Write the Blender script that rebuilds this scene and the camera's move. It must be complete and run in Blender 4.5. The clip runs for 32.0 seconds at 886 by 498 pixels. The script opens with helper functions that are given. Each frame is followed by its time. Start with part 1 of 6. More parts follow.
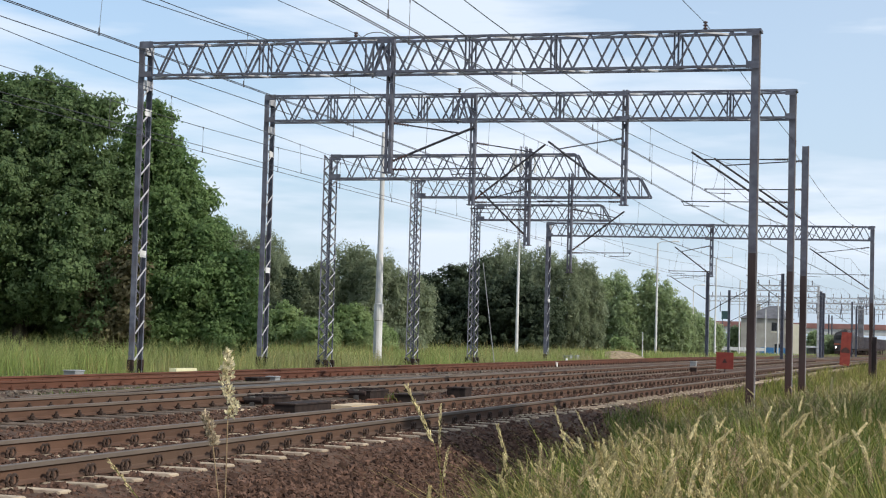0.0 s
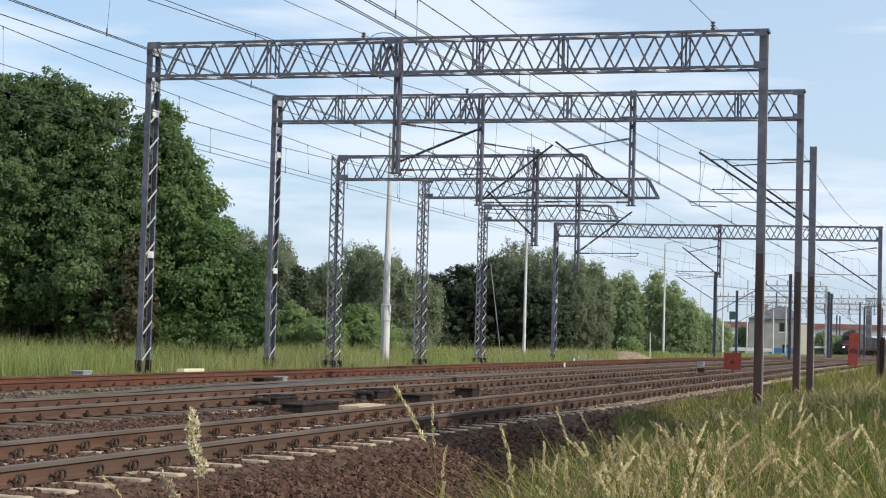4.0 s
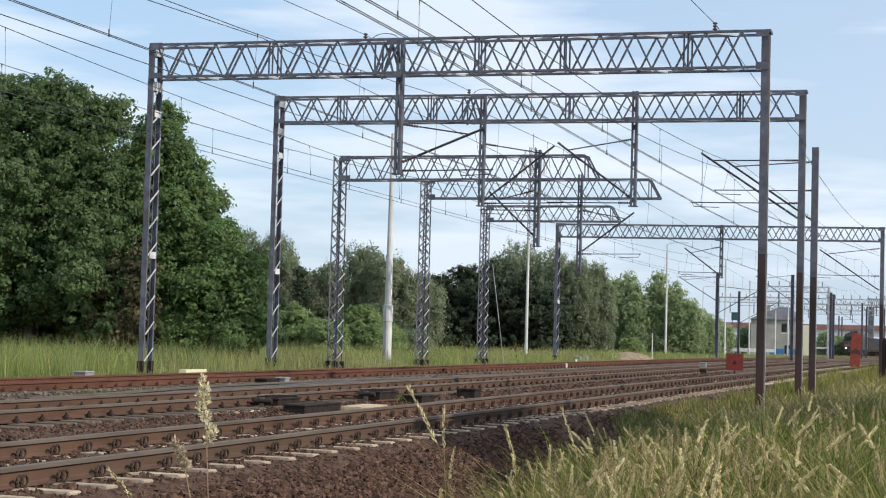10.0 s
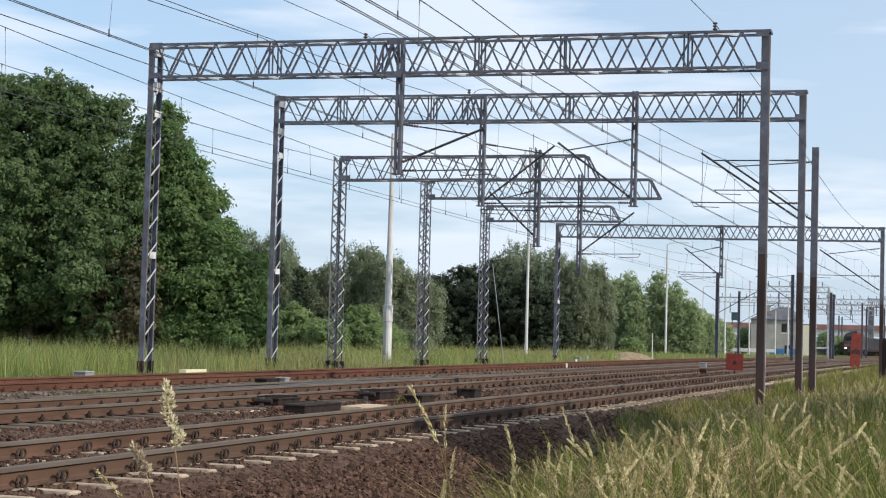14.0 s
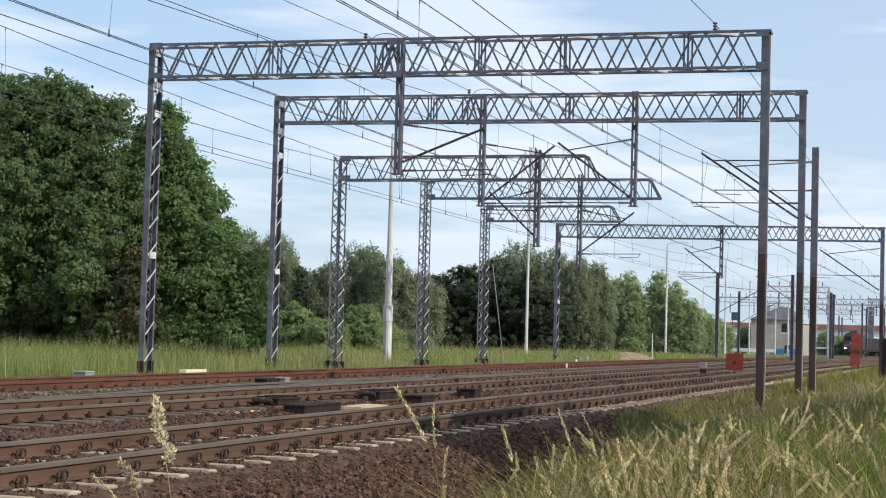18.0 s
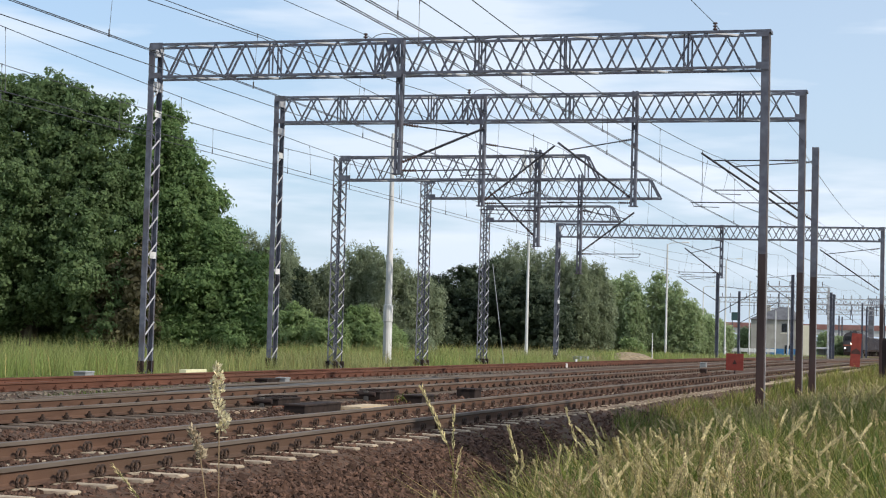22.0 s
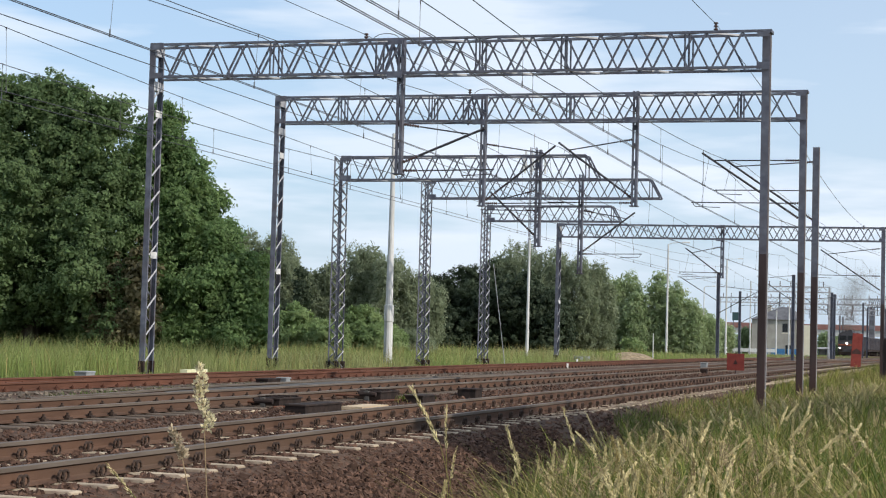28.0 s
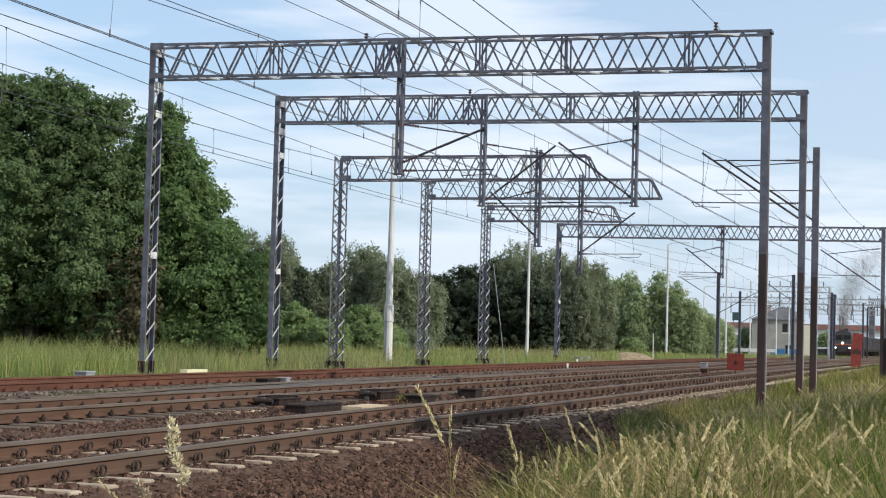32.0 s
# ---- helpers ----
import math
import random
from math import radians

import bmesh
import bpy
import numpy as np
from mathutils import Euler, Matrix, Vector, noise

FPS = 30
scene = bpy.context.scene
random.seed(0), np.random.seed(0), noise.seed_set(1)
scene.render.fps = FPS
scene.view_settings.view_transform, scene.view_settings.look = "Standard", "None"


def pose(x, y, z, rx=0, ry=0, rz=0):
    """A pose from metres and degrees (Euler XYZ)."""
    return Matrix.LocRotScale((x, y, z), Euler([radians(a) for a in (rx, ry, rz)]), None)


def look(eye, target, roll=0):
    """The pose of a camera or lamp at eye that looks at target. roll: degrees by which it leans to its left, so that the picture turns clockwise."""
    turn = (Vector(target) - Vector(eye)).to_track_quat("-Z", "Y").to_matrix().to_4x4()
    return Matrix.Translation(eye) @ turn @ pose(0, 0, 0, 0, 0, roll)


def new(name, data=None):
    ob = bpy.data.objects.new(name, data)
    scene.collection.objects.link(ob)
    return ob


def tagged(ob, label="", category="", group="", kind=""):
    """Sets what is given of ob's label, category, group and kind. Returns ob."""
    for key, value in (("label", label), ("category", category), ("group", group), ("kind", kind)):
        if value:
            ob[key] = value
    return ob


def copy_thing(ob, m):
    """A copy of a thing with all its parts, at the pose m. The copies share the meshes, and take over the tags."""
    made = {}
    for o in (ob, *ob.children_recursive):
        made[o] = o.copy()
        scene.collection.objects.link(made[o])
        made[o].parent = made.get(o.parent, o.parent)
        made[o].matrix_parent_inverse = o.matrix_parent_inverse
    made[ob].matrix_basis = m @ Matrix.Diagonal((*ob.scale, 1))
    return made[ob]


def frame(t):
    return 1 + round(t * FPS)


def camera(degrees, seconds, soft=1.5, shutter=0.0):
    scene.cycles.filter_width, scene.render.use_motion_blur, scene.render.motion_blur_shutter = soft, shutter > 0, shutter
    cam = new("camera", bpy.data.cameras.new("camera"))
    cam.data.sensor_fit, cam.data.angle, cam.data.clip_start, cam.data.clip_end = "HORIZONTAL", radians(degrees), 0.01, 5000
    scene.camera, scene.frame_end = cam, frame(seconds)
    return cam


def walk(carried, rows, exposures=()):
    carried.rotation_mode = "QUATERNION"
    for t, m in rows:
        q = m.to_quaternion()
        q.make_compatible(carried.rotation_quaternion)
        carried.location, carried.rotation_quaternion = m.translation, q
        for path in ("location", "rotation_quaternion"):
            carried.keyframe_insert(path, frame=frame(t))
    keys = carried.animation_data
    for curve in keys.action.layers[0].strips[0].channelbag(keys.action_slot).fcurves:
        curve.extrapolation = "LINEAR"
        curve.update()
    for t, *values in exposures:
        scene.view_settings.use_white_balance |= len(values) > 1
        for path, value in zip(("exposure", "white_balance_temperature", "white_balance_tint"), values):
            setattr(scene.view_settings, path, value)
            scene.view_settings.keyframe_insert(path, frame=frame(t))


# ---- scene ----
from mathutils.bvhtree import BVHTree
# ------------------------------------------------------------------ camera
# World: y runs along the tracks, x to the right of them, z = 0 is the rail head.
EYE = Vector((0.0, 0.0, 1.099))
YAW, PITCH, ROLL = 0.3155, 0.0510, 1.564
PX = 1 / 2977.5
cam = camera(29.503, 32.0, soft=1.15)


def aim(turn, tilt):
    a, b = YAW + turn * PX, PITCH + tilt * PX
    way = Vector((-math.sin(a) * math.cos(b), math.cos(a) * math.cos(b), math.sin(b)))
    return look(EYE, EYE + 50 * way, ROLL)


walk(cam, [(t, aim(a, b)) for t, a, b in (
    (0.0, -17.0, -1.6), (0.5, -15.0, -1.6), (1.0, -14.7, -1.4), (1.5, -13.4, -1.8), (2.0, -11.6, -2.4),
    (2.5, -9.2, -1.8), (3.0, -8.0, -1.4), (3.5, -5.4, -1.6), (4.5, -3.0, -0.6), (5.5, -1.9, 0.0), (8.0, -1.7, 0.0),
    (8.6, -0.2, 0.0), (13.0, 0.0, 0.0), (24.0, 0.2, 0.0), (25.0, 0.9, 0.0), (27.5, 1.5, 0.0), (32.0, 1.5, 0.0))])

# ------------------------------------------------------------------ light
SUN_EL, SUN_AZ = radians(32), radians(-15)      # azimuth from +x towards +y
to_sun = Vector((math.cos(SUN_EL) * math.cos(SUN_AZ), math.cos(SUN_EL) * math.sin(SUN_AZ), math.sin(SUN_EL)))
sun = new("sun", bpy.data.lights.new("sun", "SUN"))
sun.data.energy, sun.data.angle, sun.data.color = 3.9, radians(0.6), (1.0, 0.93, 0.82)
sun.matrix_world = look(to_sun * 50, (0, 0, 0))

world = bpy.data.worlds.new("world")
scene.world = world
world.use_nodes = True
wt = world.node_tree
wt.nodes.clear()
w_out = wt.nodes.new("ShaderNodeOutputWorld")
w_bg = wt.nodes.new("ShaderNodeBackground")
w_sky = wt.nodes.new("ShaderNodeTexSky")
w_sky.sky_type, w_sky.sun_disc = "NISHITA", False
w_sky.sun_elevation, w_sky.sun_rotation = SUN_EL, radians(90) - SUN_AZ
w_sky.air_density, w_sky.dust_density, w_sky.ozone_density = 1.0, 0.3, 2.5
w_geo = wt.nodes.new("ShaderNodeTexCoord")
w_map = wt.nodes.new("ShaderNodeMapping")
w_map.inputs["Scale"].default_value = (1.0, 1.0, 6.5)
w_noise = wt.nodes.new("ShaderNodeTexNoise")
w_noise.inputs["Scale"].default_value, w_noise.inputs["Detail"].default_value = 4.6, 7.0
w_ramp = wt.nodes.new("ShaderNodeValToRGB")
w_ramp.color_ramp.elements[0].position, w_ramp.color_ramp.elements[1].position = 0.46, 0.62
w_mix = wt.nodes.new("ShaderNodeMixRGB")
w_mix.inputs["Color2"].default_value = (2.8, 3.65, 4.8, 1)
w_soft = wt.nodes.new("ShaderNodeMath")
w_soft.operation = "MULTIPLY"
w_soft.inputs[1].default_value = 0.68
w_map.inputs["Location"].default_value = (2.3, 1.1, 0.35)
wt.links.new(w_geo.outputs["Generated"], w_map.inputs["Vector"])
wt.links.new(w_map.outputs[0], w_noise.inputs["Vector"])
wt.links.new(w_noise.outputs["Fac"], w_ramp.inputs[0])
wt.links.new(w_ramp.outputs[0], w_soft.inputs[0])
# thin haze that whitens the sky towards the horizon
w_sep = wt.nodes.new("ShaderNodeSeparateXYZ")
w_low = wt.nodes.new("ShaderNodeMapRange")
w_low.inputs["From Min"].default_value, w_low.inputs["From Max"].default_value = 0.0, 0.30
w_low.inputs["To Min"].default_value, w_low.inputs["To Max"].default_value = 0.88, 0.14
w_cloud = wt.nodes.new("ShaderNodeMixRGB")
w_cloud.inputs["Color2"].default_value = (5.2, 5.75, 6.5, 1)
wt.links.new(w_geo.outputs["Generated"], w_sep.inputs[0])
wt.links.new(w_sep.outputs["Z"], w_low.inputs["Value"])
w_dot = wt.nodes.new("ShaderNodeVectorMath")
w_dot.operation = "DOT_PRODUCT"
w_dot.inputs[1].default_value = to_sun
w_side = wt.nodes.new("ShaderNodeMapRange")
w_side.inputs["From Min"].default_value, w_side.inputs["From Max"].default_value = -0.60, 0.1
w_side.inputs["To Min"].default_value, w_side.inputs["To Max"].default_value = 0.0, 0.42
w_sum = wt.nodes.new("ShaderNodeMath")
w_sum.operation, w_sum.use_clamp = "ADD", True
wt.links.new(w_geo.outputs["Generated"], w_dot.inputs[0])
wt.links.new(w_dot.outputs["Value"], w_side.inputs["Value"])
wt.links.new(w_soft.outputs[0], w_sum.inputs[0])
wt.links.new(w_side.outputs[0], w_sum.inputs[1])
wt.links.new(w_low.outputs[0], w_mix.inputs["Fac"])
# a broken bank of low clouds all round, a little above the horizon
w_bank_map = wt.nodes.new("ShaderNodeMapping")
w_bank_map.inputs["Scale"].default_value, w_bank_map.inputs["Location"].default_value = (2.6, 2.6, 16.0), (0.4, 0.0, 0.0)
w_bank = wt.nodes.new("ShaderNodeTexNoise")
w_bank.inputs["Scale"].default_value, w_bank.inputs["Detail"].default_value = 1.6, 5.0
w_rise, w_fall, w_thick = (wt.nodes.new("ShaderNodeMapRange") for _ in range(3))
for node, a, b, c, d in ((w_rise, 0.050, 0.072, 0.0, 1.0), (w_fall, 0.090, 0.125, 1.0, 0.0), (w_thick, 0.52, 0.63, 0.0, 0.8)):
    node.inputs["From Min"].default_value, node.inputs["From Max"].default_value = a, b
    node.inputs["To Min"].default_value, node.inputs["To Max"].default_value = c, d
w_band, w_low_cloud, w_all = (wt.nodes.new("ShaderNodeMath") for _ in range(3))
w_band.operation, w_low_cloud.operation, w_all.operation, w_all.use_clamp = "MULTIPLY", "MULTIPLY", "ADD", True
wt.links.new(w_geo.outputs["Generated"], w_bank_map.inputs["Vector"])
wt.links.new(w_bank_map.outputs[0], w_bank.inputs["Vector"])
wt.links.new(w_bank.outputs["Fac"], w_thick.inputs["Value"])
wt.links.new(w_sep.outputs["Z"], w_rise.inputs["Value"])
wt.links.new(w_sep.outputs["Z"], w_fall.inputs["Value"])
wt.links.new(w_rise.outputs[0], w_band.inputs[0])
wt.links.new(w_fall.outputs[0], w_band.inputs[1])
wt.links.new(w_band.outputs[0], w_low_cloud.inputs[0])
wt.links.new(w_thick.outputs[0], w_low_cloud.inputs[1])
wt.links.new(w_sum.outputs[0], w_all.inputs[0])
wt.links.new(w_low_cloud.outputs[0], w_all.inputs[1])
wt.links.new(w_all.outputs[0], w_cloud.inputs["Fac"])
wt.links.new(w_mix.outputs[0], w_cloud.inputs["Color1"])
wt.links.new(w_sky.outputs[0], w_mix.inputs["Color1"])
wt.links.new(w_cloud.outputs[0], w_bg.inputs["Color"])
wt.links.new(w_bg.outputs[0], w_out.inputs["Surface"])
w_bg.inputs["Strength"].default_value = 0.165
scene.view_settings.exposure = 0.0


# ------------------------------------------------------------------ materials
def material(name, dark, light, scale=6.0, rough=0.7, metal=0.0, bump=0.0, bump_scale=60.0, spread=0.0, island=False,
             stain=None, stain_scale=1.2, through_light=0.0, alpha=1.0, glow=0.0, stretch=(1, 1, 1)):
    m = bpy.data.materials.new(name)
    m.use_nodes = True
    nt = m.node_tree
    nodes, link = nt.nodes, nt.links.new
    bs = nodes["Principled BSDF"]
    tc = nodes.new("ShaderNodeTexCoord")
    mp = nodes.new("ShaderNodeMapping")
    mp.inputs["Scale"].default_value = stretch
    link(tc.outputs["Object"], mp.inputs["Vector"])
    n1 = nodes.new("ShaderNodeTexNoise")
    n1.inputs["Scale"].default_value, n1.inputs["Detail"].default_value = scale, 6.0
    link(mp.outputs[0], n1.inputs["Vector"])
    ramp = nodes.new("ShaderNodeValToRGB")
    ramp.color_ramp.elements[0].position, ramp.color_ramp.elements[1].position = 0.32, 0.68
    ramp.color_ramp.elements[0].color, ramp.color_ramp.elements[1].color = (*dark, 1), (*light, 1)
    link(n1.outputs["Fac"], ramp.inputs[0])
    col = ramp.outputs[0]
    if stain:
        n2 = nodes.new("ShaderNodeTexNoise")
        n2.inputs["Scale"].default_value, n2.inputs["Detail"].default_value = stain_scale, 4.0
        link(mp.outputs[0], n2.inputs["Vector"])
        r2 = nodes.new("ShaderNodeValToRGB")
        r2.color_ramp.elements[0].position, r2.color_ramp.elements[1].position = 0.48, 0.7
        link(n2.outputs["Fac"], r2.inputs[0])
        mx = nodes.new("ShaderNodeMixRGB")
        mx.inputs["Color2"].default_value = (*stain, 1)
        link(r2.outputs[0], mx.inputs["Fac"])
        link(col, mx.inputs["Color1"])
        col = mx.outputs[0]
    if spread:
        hs = nodes.new("ShaderNodeHueSaturation")
        if island:
            src = nodes.new("ShaderNodeNewGeometry").outputs["Random Per Island"]
        else:
            src = nodes.new("ShaderNodeObjectInfo").outputs["Random"]
        mr = nodes.new("ShaderNodeMapRange")
        mr.inputs["To Min"].default_value, mr.inputs["To Max"].default_value = 1 - spread, 1 + spread
        link(src, mr.inputs["Value"])
        link(mr.outputs[0], hs.inputs["Value"])
        link(col, hs.inputs["Color"])
        col = hs.outputs[0]
    link(col, bs.inputs["Base Color"])
    bs.inputs["Roughness"].default_value, bs.inputs["Metallic"].default_value = rough, metal
    if rough >= 0.6 and not through_light:
        bs.inputs["Specular IOR Level"].default_value = 0.2
    if bump:
        n3 = nodes.new("ShaderNodeTexNoise")
        n3.inputs["Scale"].default_value, n3.inputs["Detail"].default_value = bump_scale, 5.0
        link(tc.outputs["Object"], n3.inputs["Vector"])
        bp = nodes.new("ShaderNodeBump")
        bp.inputs["Strength"].default_value, bp.inputs["Distance"].default_value = bump, 0.02
        link(n3.outputs["Fac"], bp.inputs["Height"])
        link(bp.outputs[0], bs.inputs["Normal"])
    out = nodes["Material Output"]
    if through_light:
        tr = nodes.new("ShaderNodeBsdfTranslucent")
        link(col, tr.inputs["Color"])
        ms = nodes.new("ShaderNodeMixShader")
        ms.inputs[0].default_value = through_light
        link(bs.outputs[0], ms.inputs[1])
        link(tr.outputs[0], ms.inputs[2])
        link(ms.outputs[0], out.inputs["Surface"])
    if glow:
        bs.inputs["Emission Color"].default_value = (*light, 1)
        bs.inputs["Emission Strength"].default_value = glow
    return m


M = {}
M["ballast"] = material("ballast", (0.038, 0.022, 0.015), (0.115, 0.070, 0.048), 9, 0.95, bump=1.0, bump_scale=22, stain=(0.09, 0.06, 0.045), stain_scale=0.6)
M["stone"] = material("stone", (0.044, 0.025, 0.018), (0.122, 0.071, 0.051), 14, 0.95, spread=0.55, island=True)
M["stone_grey"] = material("stone_grey", (0.085, 0.068, 0.052), (0.19, 0.155, 0.125), 14, 0.95, spread=0.45, island=True)
M["soil"] = material("soil", (0.06, 0.065, 0.025), (0.14, 0.13, 0.06), 0.6, 1.0, bump=0.6, bump_scale=8, stain=(0.12, 0.10, 0.05), stain_scale=0.15)
M["rail_rust"] = material("rail_rust", (0.074, 0.041, 0.028), (0.134, 0.076, 0.051), 5, 0.8, 0.0, bump=0.15, stain=(0.095, 0.060, 0.042), stretch=(1, 0.25, 1))
M["rail_red"] = material("rail_red", (0.086, 0.037, 0.024), (0.145, 0.063, 0.041), 5, 0.85, 0.0, bump=0.15, stain=(0.105, 0.052, 0.034), stretch=(1, 0.25, 1))
M["rail_head"] = material("rail_head", (0.098, 0.077, 0.062), (0.158, 0.128, 0.104), 8, 0.62, 0.1, stretch=(1, 0.1, 1))
M["clip"] = material("clip", (0.026, 0.018, 0.014), (0.072, 0.048, 0.038), 20, 0.75, 0.1, spread=0.2)
M["concrete"] = material("concrete", (0.34, 0.27, 0.19), (0.52, 0.43, 0.32), 7, 0.92, bump=0.3, spread=0.15, stain=(0.20, 0.14, 0.105), stain_scale=3)
M["timber"] = material("timber", (0.065, 0.048, 0.038), (0.18, 0.14, 0.11), 6, 0.9, bump=0.5, spread=0.2, stretch=(0.3, 2, 2))
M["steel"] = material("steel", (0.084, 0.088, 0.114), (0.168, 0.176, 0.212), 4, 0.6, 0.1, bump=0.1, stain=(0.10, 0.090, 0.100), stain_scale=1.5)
# paler steel; on lacing and post strips it stands in for sunlight
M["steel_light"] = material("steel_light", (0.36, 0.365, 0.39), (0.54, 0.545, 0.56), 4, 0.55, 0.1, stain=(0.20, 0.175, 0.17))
M["post_brown"] = material("post_brown", (0.038, 0.025, 0.024), (0.080, 0.060, 0.060), 3, 0.6, 0.1, stain=(0.062, 0.030, 0.023), stain_scale=1.0, stretch=(1, 1, 0.2))
M["pole_white"] = material("pole_white", (0.48, 0.48, 0.47), (0.68, 0.68, 0.67), 3, 0.6, stain=(0.40, 0.39, 0.37), stretch=(1, 1, 0.3))
M["white"] = material("white", (0.66, 0.66, 0.65), (0.82, 0.82, 0.80), 4, 0.6)
M["wire"] = material("wire", (0.05, 0.05, 0.055), (0.10, 0.10, 0.11), 10, 0.5, 0.6)
M["arm"] = material("arm", (0.035, 0.034, 0.04), (0.075, 0.072, 0.08), 6, 0.6, 0.2)
M["insulator"] = material("insulator", (0.05, 0.03, 0.025), (0.10, 0.06, 0.05), 6, 0.25)
M["board_red"] = material("board_red", (0.165, 0.032, 0.024), (0.25, 0.052, 0.040), 5, 0.6, stain=(0.19, 0.04, 0.03), stain_scale=4)
M["mark_black"] = material("mark_black", (0.045, 0.022, 0.02), (0.075, 0.038, 0.034), 5, 0.7)
M["plate_yellow"] = material("plate_yellow", (0.62, 0.60, 0.36), (0.74, 0.72, 0.48), 5, 0.6)
M["box_dark"] = material("box_dark", (0.016, 0.012, 0.011), (0.040, 0.028, 0.024), 6, 0.9, 0.0, stain=(0.055, 0.034, 0.028), stain_scale=3)
M["box_grey"] = material("box_grey", (0.20, 0.215, 0.22), (0.31, 0.33, 0.335), 6, 0.7, stain=(0.22, 0.22, 0.22))
M["plank_pale"] = material("plank_pale", (0.42, 0.32, 0.21), (0.58, 0.46, 0.32), 4, 0.85, bump=0.3, stretch=(2, 0.3, 2))
M["grass"] = material("grass", (0.064, 0.100, 0.013), (0.222, 0.245, 0.044), 0.45, 0.75, spread=0.65, island=True, through_light=0.35, stain=(0.31, 0.26, 0.08), stain_scale=0.7)
M["grass_field"] = material("grass_field", (0.185, 0.255, 0.062), (0.320, 0.362, 0.120), 0.25, 0.8, spread=0.2, island=True, through_light=0.4, stain=(0.36, 0.32, 0.17), stain_scale=0.12)
M["grass_green"] = material("grass_green", (0.052, 0.096, 0.012), (0.142, 0.190, 0.032), 0.5, 0.75, spread=0.55, island=True, through_light=0.35, stain=(0.19, 0.175, 0.045), stain_scale=0.5)
M["seed_brown"] = material("seed_brown", (0.21, 0.145, 0.085), (0.36, 0.26, 0.15), 9, 0.85, spread=0.3, island=True, through_light=0.15)
M["seed"] = material("seed", (0.45, 0.37, 0.18), (0.68, 0.58, 0.32), 9, 0.85, spread=0.35, island=True, through_light=0.15)
M["seed_tan"] = material("seed_tan", (0.34, 0.27, 0.18), (0.50, 0.41, 0.29), 30, 0.85, spread=0.35, island=True, through_light=0.2)
M["seed_pale"] = material("seed_pale", (0.56, 0.49, 0.30), (0.80, 0.72, 0.50), 30, 0.85, spread=0.45, island=True, through_light=0.25)
M["leaf_oak"] = material("leaf_oak", (0.104, 0.168, 0.066), (0.165, 0.234, 0.098), 0.9, 0.85, spread=0.24, island=True, through_light=0.55)
M["leaf_fresh"] = material("leaf_fresh", (0.126, 0.212, 0.078), (0.196, 0.286, 0.110), 0.9, 0.85, spread=0.24, island=True, through_light=0.56)
M["leaf_brown"] = material("leaf_brown", (0.125, 0.112, 0.056), (0.185, 0.165, 0.085), 0.9, 0.8, spread=0.2, island=True, through_light=0.4)
# leaf_willow and leaf_light are raised in part for distance haze
M["leaf_willow"] = material("leaf_willow", (0.220, 0.262, 0.158), (0.310, 0.352, 0.225), 0.7, 0.8, spread=0.1, island=True, through_light=0.6)
M["leaf_bush"] = material("leaf_bush", (0.036, 0.056, 0.030), (0.066, 0.092, 0.046), 0.35, 0.75, spread=0.15, island=True, through_light=0.4)
M["leaf_light"] = material("leaf_light", (0.200, 0.285, 0.110), (0.295, 0.370, 0.160), 0.5, 0.8, spread=0.12, island=True, through_light=0.56)
# distance haze is put into this colour, far paler than real leaves
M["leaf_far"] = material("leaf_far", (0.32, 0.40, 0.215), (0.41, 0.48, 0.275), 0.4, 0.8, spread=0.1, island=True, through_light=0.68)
M["straw"] = material("straw", (0.235, 0.190, 0.060), (0.40, 0.325, 0.125), 0.8, 0.7, spread=0.4, island=True, through_light=0.3)
M["panel_grey"] = material("panel_grey", (0.070, 0.066, 0.062), (0.125, 0.117, 0.11), 2.5, 0.9, stain=(0.09, 0.075, 0.062))
M["bark"] = material("bark", (0.035, 0.028, 0.022), (0.10, 0.085, 0.07), 7, 0.95, bump=0.8, bump_scale=14, stretch=(1, 1, 0.3))
M["plaster"] = material("plaster", (0.33, 0.315, 0.275), (0.42, 0.40, 0.355), 0.7, 0.9, stain=(0.27, 0.25, 0.22), stain_scale=0.4)
M["plaster_cream"] = material("plaster_cream", (0.66, 0.62, 0.48), (0.76, 0.72, 0.58), 0.7, 0.9)
M["roof_grey"] = material("roof_grey", (0.09, 0.09, 0.10), (0.15, 0.15, 0.16), 1.5, 0.8)
M["bridge_red"] = material("bridge_red", (0.26, 0.13, 0.11), (0.34, 0.18, 0.16), 0.5, 0.8)
M["bridge_pale"] = material("bridge_pale", (0.52, 0.52, 0.52), (0.64, 0.64, 0.63), 0.5, 0.8)
M["glass_dark"] = material("glass_dark", (0.012, 0.013, 0.016), (0.03, 0.032, 0.036), 2, 0.12)
M["paint_blue"] = material("paint_blue", (0.05, 0.16, 0.34), (0.08, 0.22, 0.42), 2, 0.6)
M["loco_grey"] = material("loco_grey", (0.022, 0.020, 0.023), (0.046, 0.042, 0.047), 2, 0.55, stain=(0.035, 0.028, 0.026))
M["loco_orange"] = material("loco_orange", (0.24, 0.062, 0.028), (0.32, 0.085, 0.036), 2, 0.55)
M["wagon_grey"] = material("wagon_grey", (0.075, 0.073, 0.085), (0.13, 0.125, 0.14), 1.2, 0.75, stain=(0.10, 0.07, 0.06))
M["lamp_on"] = material("lamp_on", (1.0, 0.90, 0.72), (1.0, 0.93, 0.80), 2, 0.4, glow=7)
M["tower_grey"] = material("tower_grey", (0.14, 0.14, 0.16), (0.20, 0.20, 0.22), 0.5, 0.9)
M["smoke"] = material("smoke", (0.15, 0.125, 0.105), (0.21, 0.175, 0.15), 0.5, 1.0)
